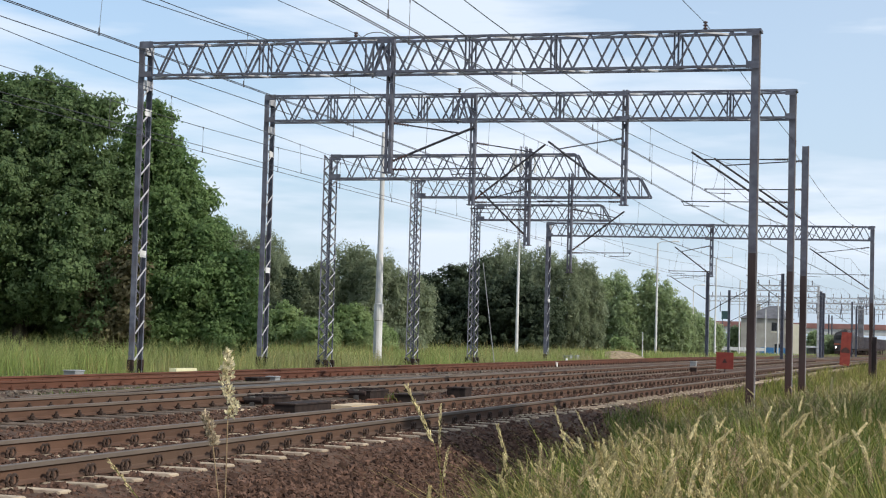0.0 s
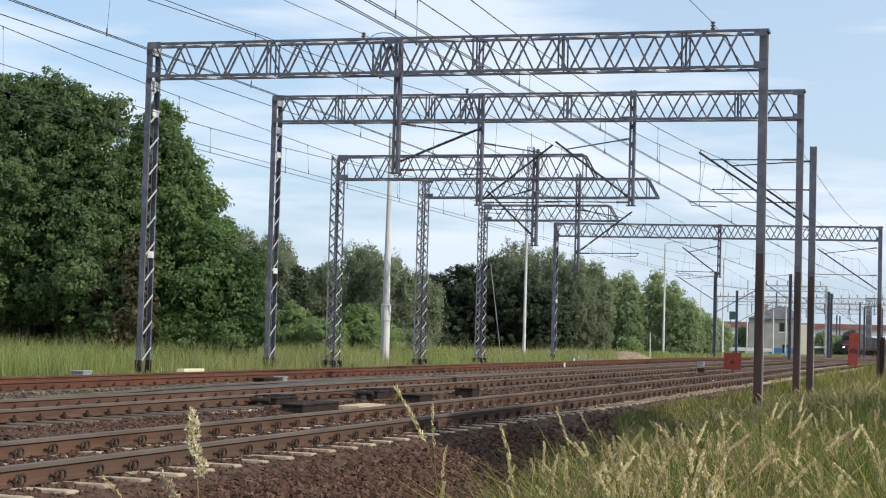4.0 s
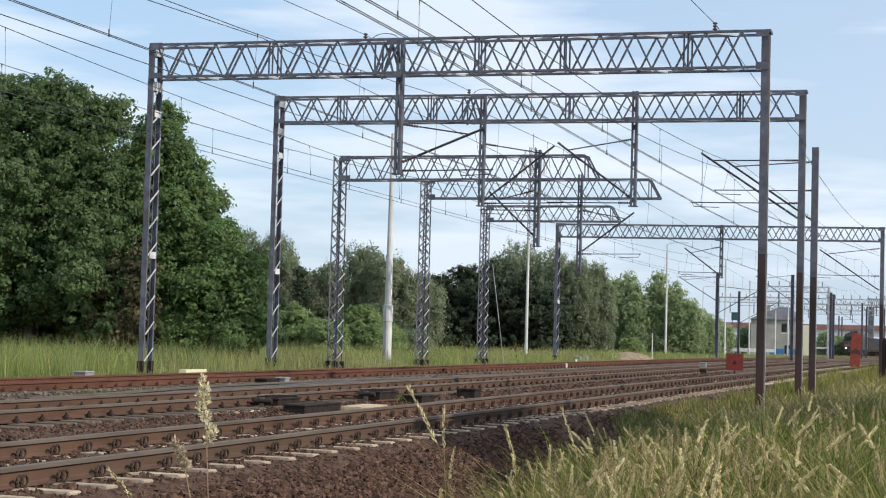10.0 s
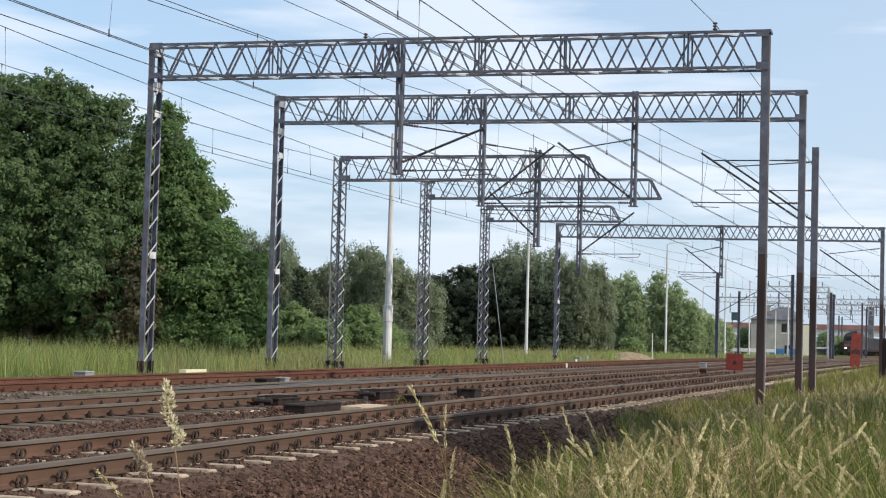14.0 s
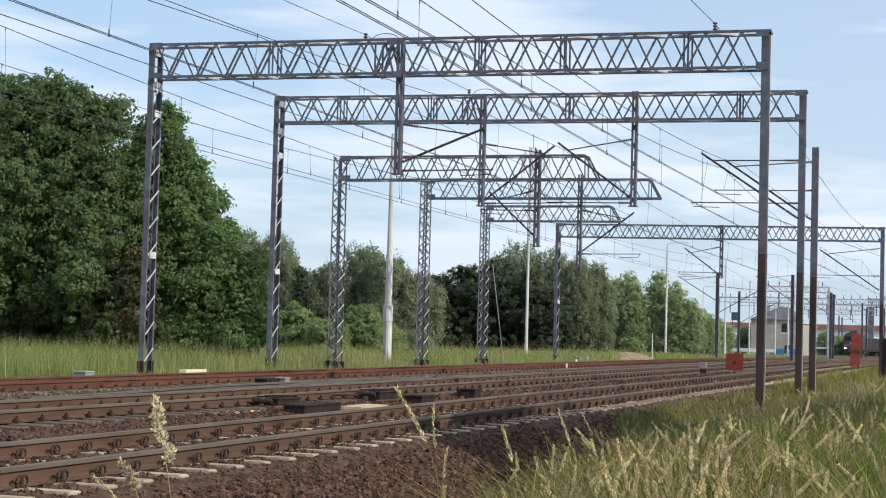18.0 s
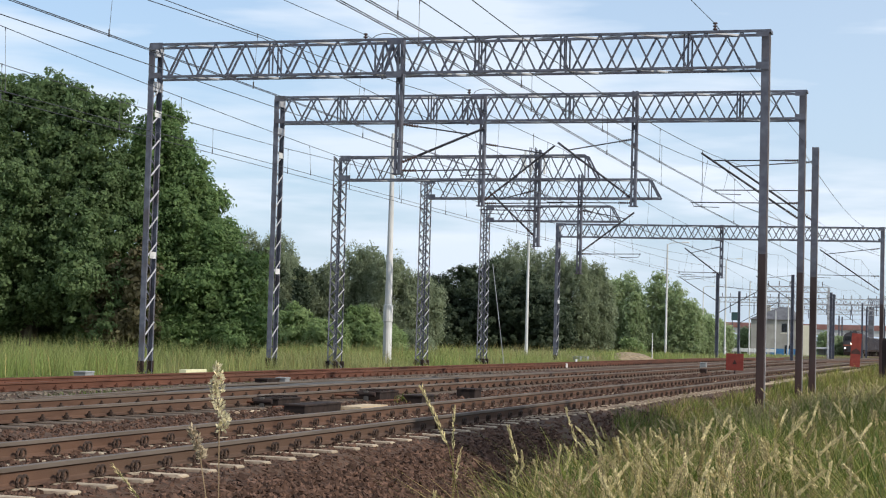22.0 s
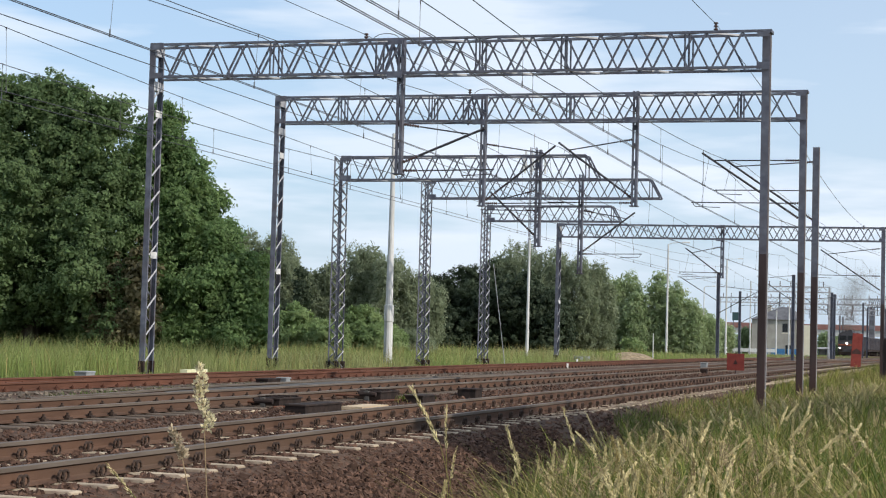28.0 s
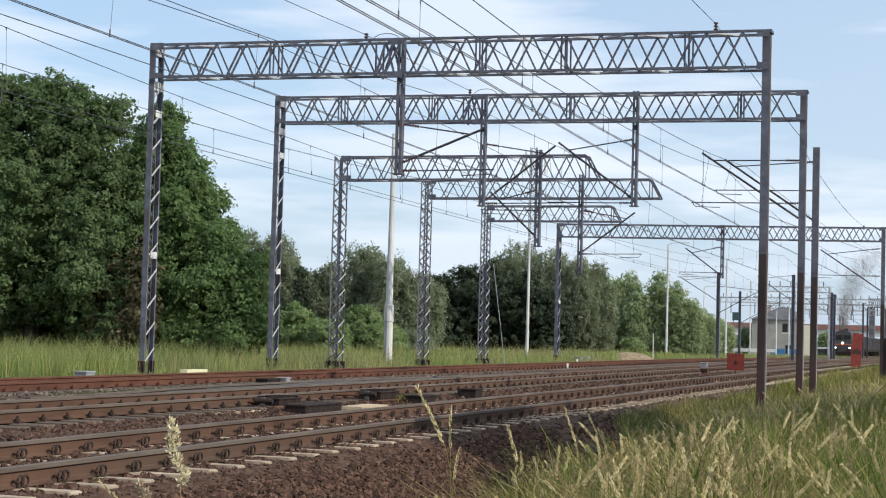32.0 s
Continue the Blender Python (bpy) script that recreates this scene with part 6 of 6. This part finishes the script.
def lumpy_stalk(label, length, lumps, seed, mat, rise=0, scale=1.0):
    """A tall stalk whose seed head is a row of bunched florets. lumps: across, up and radius of each bunch in millimetres."""
    r = np.random.default_rng(seed)
    ob = thing("grass_stalk", 0, 0, 0, label, "grass", "tall single grass stalks")
    lumps = [(c, u + rise, rad) for c, u, rad in lumps]
    up = [u * 0.001 * scale for _, u, _ in lumps]
    bm = bmesh.new()
    axis = [(c * 0.0006 * scale, 0, u * 0.001 * scale) for c, u, _ in lumps]
    tube(bm, [(0.03, 0, -length), (0.01, 0, -length * 0.45), (0.002, 0, min(up) - 0.01)] + axis, [0.0015, 0.0013, 0.0011] + [0.0009 - 0.00005 * k for k in range(len(axis))], 5)
    part("stem", bm, M["seed_brown"], ob)
    vs = []
    for c, u, rad in lumps:
        n = int(4.4 * rad)
        rad *= 0.001 * scale
        d = r.normal(size=(n, 3))
        d /= np.linalg.norm(d, axis=1)[:, None]
        p = np.array([c, 0, u]) * 0.001 * scale + d * rad * np.array([0.95, 0.95, 1.1]) * (0.35 + 0.65 * r.random((n, 1)))
        way = d * 0.8 + np.array([0.0, 0, 0.75]) + 0.25 * r.normal(size=(n, 3))
        way /= np.linalg.norm(way, axis=1)[:, None]
        side = np.cross(way, r.normal(size=(n, 3)))
        side /= np.linalg.norm(side, axis=1)[:, None]
        k = 0.0088 * scale * (0.7 + 0.6 * r.random((n, 1)))
        vs.append(np.stack([p, p + way * k * 0.5 + side * k * 0.24, p + way * k, p + way * k * 0.5 - side * k * 0.24], 1).reshape(-1, 3))
    v = np.concatenate(vs)
    link_mesh("seed_head", mesh_of("seed_head", v, np.arange(len(v)).reshape(-1, 4), M[mat]), ob)
    return ob


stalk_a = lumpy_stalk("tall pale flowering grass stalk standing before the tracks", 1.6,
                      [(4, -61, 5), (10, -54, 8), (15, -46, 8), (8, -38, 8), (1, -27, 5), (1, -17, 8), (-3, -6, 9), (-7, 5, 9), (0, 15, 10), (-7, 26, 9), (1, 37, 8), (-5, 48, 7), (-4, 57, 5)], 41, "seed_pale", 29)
stalk_h = tall_stalk("small straw-coloured bent grass stalk before the tracks", 1.3, 0.07, 52, 0.0, "seed", 0.0026, 14, 4)
stalk_a2 = lumpy_stalk("small brownish grass stalk beside a taller one", 1.5,
                       [(3, -30, 5), (5, -22, 7), (2, -12, 8), (-1, -2, 8), (-3, 8, 8), (-5, 18, 6), (-8, 27, 4)], 42, "seed_tan", 27)
stalk_b = tall_stalk("tall bending straw-coloured grass stalk", 1.3, 0.20, 43, -0.05, "seed", 0.0024, 22, 4)
stalk_b2 = tall_stalk("tall straw-coloured grass stalk beside a bent one", 1.2, 0.13, 47, 0.0, "seed", 0.0022, 18, 4)
stalk_b3 = tall_stalk("tall straw-coloured grass stalk beside a bent one", 1.0, 0.12, 48, 0.01, "seed", 0.003, 16, 4)
stalk_e = tall_stalk("pale tufted grass stalk on the bank", 1.0, 0.10, 49, 0.02, "seed", 0.0034, 14, 4)
stalk_f = tall_stalk("straw-coloured grass stalk on the bank", 1.1, 0.12, 50, -0.03, "seed", 0.0028, 16, 4)
stalk_g = tall_stalk("green drooping grass stalk on the bank", 1.1, 0.12, 51, 0.05, "seed", 0.0028, 16, 4)
stalk_c = tall_stalk("straw-coloured grass stalk on the bank", 1.2, 0.20, 44, -0.03, "seed", 0.0028, 20, 4)
stalk_d = tall_stalk("straw-coloured grass stalk on the bank", 1.2, 0.20, 45, -0.04, "seed", 0.0032, 20, 4)


# ------------------------------------------------------------------ train
def locomotive():
    ob = thing("locomotive", T4, 300, 0, "dark grey diesel locomotive with an orange band and lit headlamps", "locomotive")
    bm = bmesh.new()
    outline = [(-1.45, 1.1), (1.45, 1.1), (1.45, 3.2), (1.25, 3.72), (0.7, 4.02), (-0.7, 4.02), (-1.25, 3.72), (-1.45, 3.2)]
    rows = []
    for y, k, dz in ((0.0, 0.94, 0.0), (0.35, 1.0, 0.0), (16.6, 1.0, 0.0), (17.0, 0.94, 0.0)):
        rows.append([bm.verts.new((u * k, y + (0.35 * (v - 1.1) / 3 if y < 0.2 else 0), v)) for u, v in outline])
    for a, b in zip(rows, rows[1:]):
        for i in range(8):
            bm.faces.new((a[i], a[(i + 1) % 8], b[(i + 1) % 8], b[i]))
    bm.faces.new(rows[0])
    bm.faces.new(rows[-1])
    body = part("body", bm, M["loco_grey"], ob)
    for s in (-1, 1):
        plate(ob, "windscreen", s * 0.66 - 0.5, 0.10, 2.65, s * 0.66 + 0.5, 0.30, 3.35, M["glass_dark"], "dark windscreen pane")
        plate(ob, "buffer_shank", s * 0.88 - 0.10, -0.45, 0.95, s * 0.88 + 0.10, 0.1, 1.15, M["box_dark"])
        bm = bmesh.new()
        tube(bm, [(s * 0.88, -0.62, 1.05), (s * 0.88, -0.5, 1.05)], 0.24, 14)
        part("buffer", bm, M["box_dark"], ob)
    for x, z, r in ((-1.10, 1.34, 0.12), (1.10, 1.34, 0.12), (0.0, 2.10, 0.16)):
        bm = bmesh.new()
        tube(bm, [(x, -0.14, z), (x, 0.20, z)], r, 14)
        part("headlamp", bm, M["lamp_on"], ob, "lit white headlamp")
    plate(ob, "orange_band", -1.40, -0.03, 1.75, 1.40, 0.02, 1.95, M["loco_orange"], "orange band across the front")
    plate(ob, "buffer_beam", -1.42, -0.12, 0.72, 1.42, 0.3, 1.28, M["loco_grey"])
    plate(ob, "snow_plough", -1.3, -0.2, 0.16, 1.3, 0.1, 0.70, M["box_dark"])
    plate(ob, "roof_box", -0.6, 3.0, 3.97, 0.6, 9.0, 4.25, M["loco_grey"], chamfer=0.06)
    plate(ob, "exhaust", -0.25, 6.0, 4.25, 0.25, 7.0, 4.42, M["box_dark"])
    for y in (3.5, 13.5):
        plate(ob, "bogie_frame", -1.2, y - 2.3, 0.42, 1.2, y + 2.3, 0.98, M["box_dark"])
        for dy in (-1.6, 0, 1.6):
            for s in (-1, 1):
                bm = bmesh.new()
                tube(bm, [(s * 0.70, y + dy, 0.5), (s * 0.82, y + dy, 0.5)], 0.5, 16)
                part("wheel", bm, M["box_dark"], ob)
    return ob


def wagon():
    ob = thing("hopper_wagon", T4, 320, 0, "dark grey ribbed freight wagon coupled behind a locomotive", "wagon", "freight wagons")
    plate(ob, "body", -1.45, 0, 1.25, 1.45, 12.2, 3.3, M["wagon_grey"])
    for k in range(10):
        for s in (-1, 1):
            plate(ob, "rib", s * 1.5 - 0.06, 0.2 + k * 1.28, 1.2, s * 1.5 + 0.06, 0.42 + k * 1.28, 3.34, M["wagon_grey"])
    for k in range(4):
        plate(ob, "end_rib", -1.2 + k * 0.72, -0.10, 1.2, -1.02 + k * 0.72, 0.0, 3.34, M["wagon_grey"])
    plate(ob, "top_rail", -1.55, -0.12, 3.3, 1.55, 12.3, 3.42, M["wagon_grey"])
    plate(ob, "underframe", -1.3, -0.3, 0.85, 1.3, 12.5, 1.2, M["box_dark"])
    for y in (2.0, 10.2):
        for dy in (-0.9, 0.9):
            for s in (-1, 1):
                bm = bmesh.new()
                tube(bm, [(s * 0.70, y + dy, 0.46), (s * 0.82, y + dy, 0.46)], 0.46, 16)
                part("wheel", bm, M["box_dark"], ob)
    return ob


loco = locomotive()
wagons = [wagon()]
for k in range(6):
    wagons.append(copy_thing(wagons[0], pose(T4, 334 + 14 * k, 0)))

# exhaust smoke: rigid puffs of fine soot flakes, dense at heart and thinning outwards
PUFFS = []
for k in range(11):
    ob = thing("smoke_puff", T4, 306, 3.0, "thin grey-brown puff of diesel exhaust smoke", "smoke", "exhaust smoke puffs")
    r = np.random.default_rng(600 + k)
    n = 9000
    g = r.normal(size=(n * 4, 3)) * np.array([0.30 + 0.115 * k, 2.4, 0.85 + 0.03 * k])
    g = g[(np.abs(g[:, 0]) < 3) & (np.abs(g[:, 1]) < 5) & (np.abs(g[:, 2]) < 2.2)][:n]
    g += 0.18 * np.array([[noise.noise((a * 1.3, b * 0.4, c * 1.3 + k)) for _ in range(3)] for a, b, c in g])
    a = r.normal(size=(n, 3))
    a /= np.linalg.norm(a, axis=1)[:, None]
    b = np.cross(a, r.normal(size=(n, 3)))
    b /= np.linalg.norm(b, axis=1)[:, None]
    q = 0.0155
    v = np.stack([g - a * q, g + b * q, g + a * q, g - b * q], 1).reshape(-1, 3)
    tagged(link_mesh("soot", mesh_of("soot", v, np.arange(n * 4).reshape(-1, 4), M["smoke"]), ob), kind="stuff")
    PUFFS.append((ob, k))


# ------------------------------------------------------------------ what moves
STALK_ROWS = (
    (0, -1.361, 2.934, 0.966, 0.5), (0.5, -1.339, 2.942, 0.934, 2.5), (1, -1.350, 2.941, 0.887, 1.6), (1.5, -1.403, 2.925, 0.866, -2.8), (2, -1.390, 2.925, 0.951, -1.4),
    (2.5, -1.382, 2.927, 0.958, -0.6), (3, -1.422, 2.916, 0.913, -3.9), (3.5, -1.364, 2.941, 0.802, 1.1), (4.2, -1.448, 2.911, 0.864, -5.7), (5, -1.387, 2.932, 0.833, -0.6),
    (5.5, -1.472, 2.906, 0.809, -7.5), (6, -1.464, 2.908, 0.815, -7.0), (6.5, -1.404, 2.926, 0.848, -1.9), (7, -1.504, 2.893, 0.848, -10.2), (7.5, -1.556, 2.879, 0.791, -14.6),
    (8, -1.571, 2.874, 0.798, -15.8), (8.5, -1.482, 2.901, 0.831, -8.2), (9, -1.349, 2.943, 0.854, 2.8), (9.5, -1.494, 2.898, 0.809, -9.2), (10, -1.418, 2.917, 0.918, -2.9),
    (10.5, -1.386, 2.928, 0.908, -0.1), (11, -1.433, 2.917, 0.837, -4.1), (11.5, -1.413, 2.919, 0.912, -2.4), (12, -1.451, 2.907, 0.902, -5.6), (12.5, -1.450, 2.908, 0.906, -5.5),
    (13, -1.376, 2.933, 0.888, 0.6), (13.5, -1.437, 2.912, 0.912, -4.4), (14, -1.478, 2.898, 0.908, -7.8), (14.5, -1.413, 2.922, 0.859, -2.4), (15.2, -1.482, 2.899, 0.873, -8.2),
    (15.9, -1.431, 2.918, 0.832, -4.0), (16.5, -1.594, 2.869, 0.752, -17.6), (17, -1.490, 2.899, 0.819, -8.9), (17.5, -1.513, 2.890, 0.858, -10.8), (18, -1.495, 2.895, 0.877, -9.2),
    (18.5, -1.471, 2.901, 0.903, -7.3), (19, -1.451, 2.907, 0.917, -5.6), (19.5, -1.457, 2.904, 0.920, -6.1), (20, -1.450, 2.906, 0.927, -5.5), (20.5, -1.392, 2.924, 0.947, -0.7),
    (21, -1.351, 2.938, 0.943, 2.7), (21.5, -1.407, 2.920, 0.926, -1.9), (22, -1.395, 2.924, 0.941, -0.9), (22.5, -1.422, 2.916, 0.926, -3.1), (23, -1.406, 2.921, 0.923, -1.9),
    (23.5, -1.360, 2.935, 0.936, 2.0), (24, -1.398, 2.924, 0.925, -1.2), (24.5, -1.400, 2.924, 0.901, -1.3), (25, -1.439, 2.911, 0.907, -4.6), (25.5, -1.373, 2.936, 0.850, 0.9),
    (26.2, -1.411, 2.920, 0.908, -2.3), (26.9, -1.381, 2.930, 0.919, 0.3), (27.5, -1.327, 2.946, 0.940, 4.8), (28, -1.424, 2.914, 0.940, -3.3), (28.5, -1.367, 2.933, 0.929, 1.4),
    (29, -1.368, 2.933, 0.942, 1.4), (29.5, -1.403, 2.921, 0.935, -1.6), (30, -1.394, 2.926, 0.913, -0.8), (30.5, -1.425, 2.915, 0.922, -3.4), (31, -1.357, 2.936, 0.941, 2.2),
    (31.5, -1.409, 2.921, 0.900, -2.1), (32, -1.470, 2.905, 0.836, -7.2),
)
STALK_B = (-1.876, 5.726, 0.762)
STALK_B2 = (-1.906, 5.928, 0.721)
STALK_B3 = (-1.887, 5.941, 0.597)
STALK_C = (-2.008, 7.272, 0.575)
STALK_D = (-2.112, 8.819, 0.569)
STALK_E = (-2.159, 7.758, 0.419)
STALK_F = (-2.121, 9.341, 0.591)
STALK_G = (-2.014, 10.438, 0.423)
def motions():
    # locomotive and wagons roll slowly in after a long wait
    run = [(0, 294.5), (12, 294.0), (20, 293.0), (23.5, 291.0), (25.5, 287.0), (27.5, 282.0), (29, 278.3), (30.5, 275.0), (32, 272.3)]
    at = lambda y: pose(T4, y, grade(y))
    walk(loco, [(t, at(y)) for t, y in run])
    for k, wg in enumerate(wagons):
        walk(wg, [(t, at(y + 18.2 + 13.6 * k)) for t, y in run])
    # smoke rises from the exhaust and drifts off
    for ob, k in PUFFS:
        rows = []
        for t, y in run:
            lift = max(0.0, t - 22.6 - 0.62 * (10 - k))
            up = 2.55 + min(1.9 * lift, 2.0 + 1.15 * k)
            rows.append((t, pose(T4 - 0.5 * min(lift, 1) + 0.0019 * (up - 2.55) ** 3 + 0.4 * math.sin(k * 2.6) * min(0.25 * max(lift - 1, 0), 1), y + 6.5, grade(y) + up)))
        walk(ob, rows)
    # tufts rock in the wind
    for ob, x, y, z, k in TUFTS:
        rows = []
        for i in range(65):
            t = i * 0.5
            a = 2.6 * math.sin(1.9 * t + 1.3 * k) + 1.8 * math.sin(3.7 * t + 2.1 * k + 0.08 * x)
            b = 1.6 * math.sin(2.3 * t + 0.7 * k)
            rows.append((t, pose(x, y, z, b, a - 2.0, 0)))
        walk(ob, rows)
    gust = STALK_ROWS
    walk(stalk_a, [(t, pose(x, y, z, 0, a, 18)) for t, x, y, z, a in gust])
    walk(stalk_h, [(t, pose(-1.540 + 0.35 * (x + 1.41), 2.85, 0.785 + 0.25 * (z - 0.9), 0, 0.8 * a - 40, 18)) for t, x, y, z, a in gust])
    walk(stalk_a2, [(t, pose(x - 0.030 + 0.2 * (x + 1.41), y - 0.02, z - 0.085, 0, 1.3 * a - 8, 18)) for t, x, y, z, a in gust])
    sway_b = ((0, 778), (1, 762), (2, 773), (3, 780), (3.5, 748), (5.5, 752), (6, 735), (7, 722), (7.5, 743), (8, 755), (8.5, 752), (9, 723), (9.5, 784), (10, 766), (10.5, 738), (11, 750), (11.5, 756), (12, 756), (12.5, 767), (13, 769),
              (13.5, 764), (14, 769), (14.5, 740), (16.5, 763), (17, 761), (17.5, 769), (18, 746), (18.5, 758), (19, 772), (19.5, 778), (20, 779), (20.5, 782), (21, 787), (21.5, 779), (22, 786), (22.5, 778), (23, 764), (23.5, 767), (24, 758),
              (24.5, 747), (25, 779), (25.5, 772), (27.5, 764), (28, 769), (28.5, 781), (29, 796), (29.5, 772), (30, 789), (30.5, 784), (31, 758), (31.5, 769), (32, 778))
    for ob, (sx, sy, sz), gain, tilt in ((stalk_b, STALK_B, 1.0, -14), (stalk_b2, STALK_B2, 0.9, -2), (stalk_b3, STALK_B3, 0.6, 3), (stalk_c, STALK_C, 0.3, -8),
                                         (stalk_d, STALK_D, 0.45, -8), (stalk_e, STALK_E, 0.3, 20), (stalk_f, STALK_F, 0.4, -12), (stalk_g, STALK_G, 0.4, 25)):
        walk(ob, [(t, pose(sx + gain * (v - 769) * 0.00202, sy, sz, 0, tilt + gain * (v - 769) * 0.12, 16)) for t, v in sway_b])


motions()
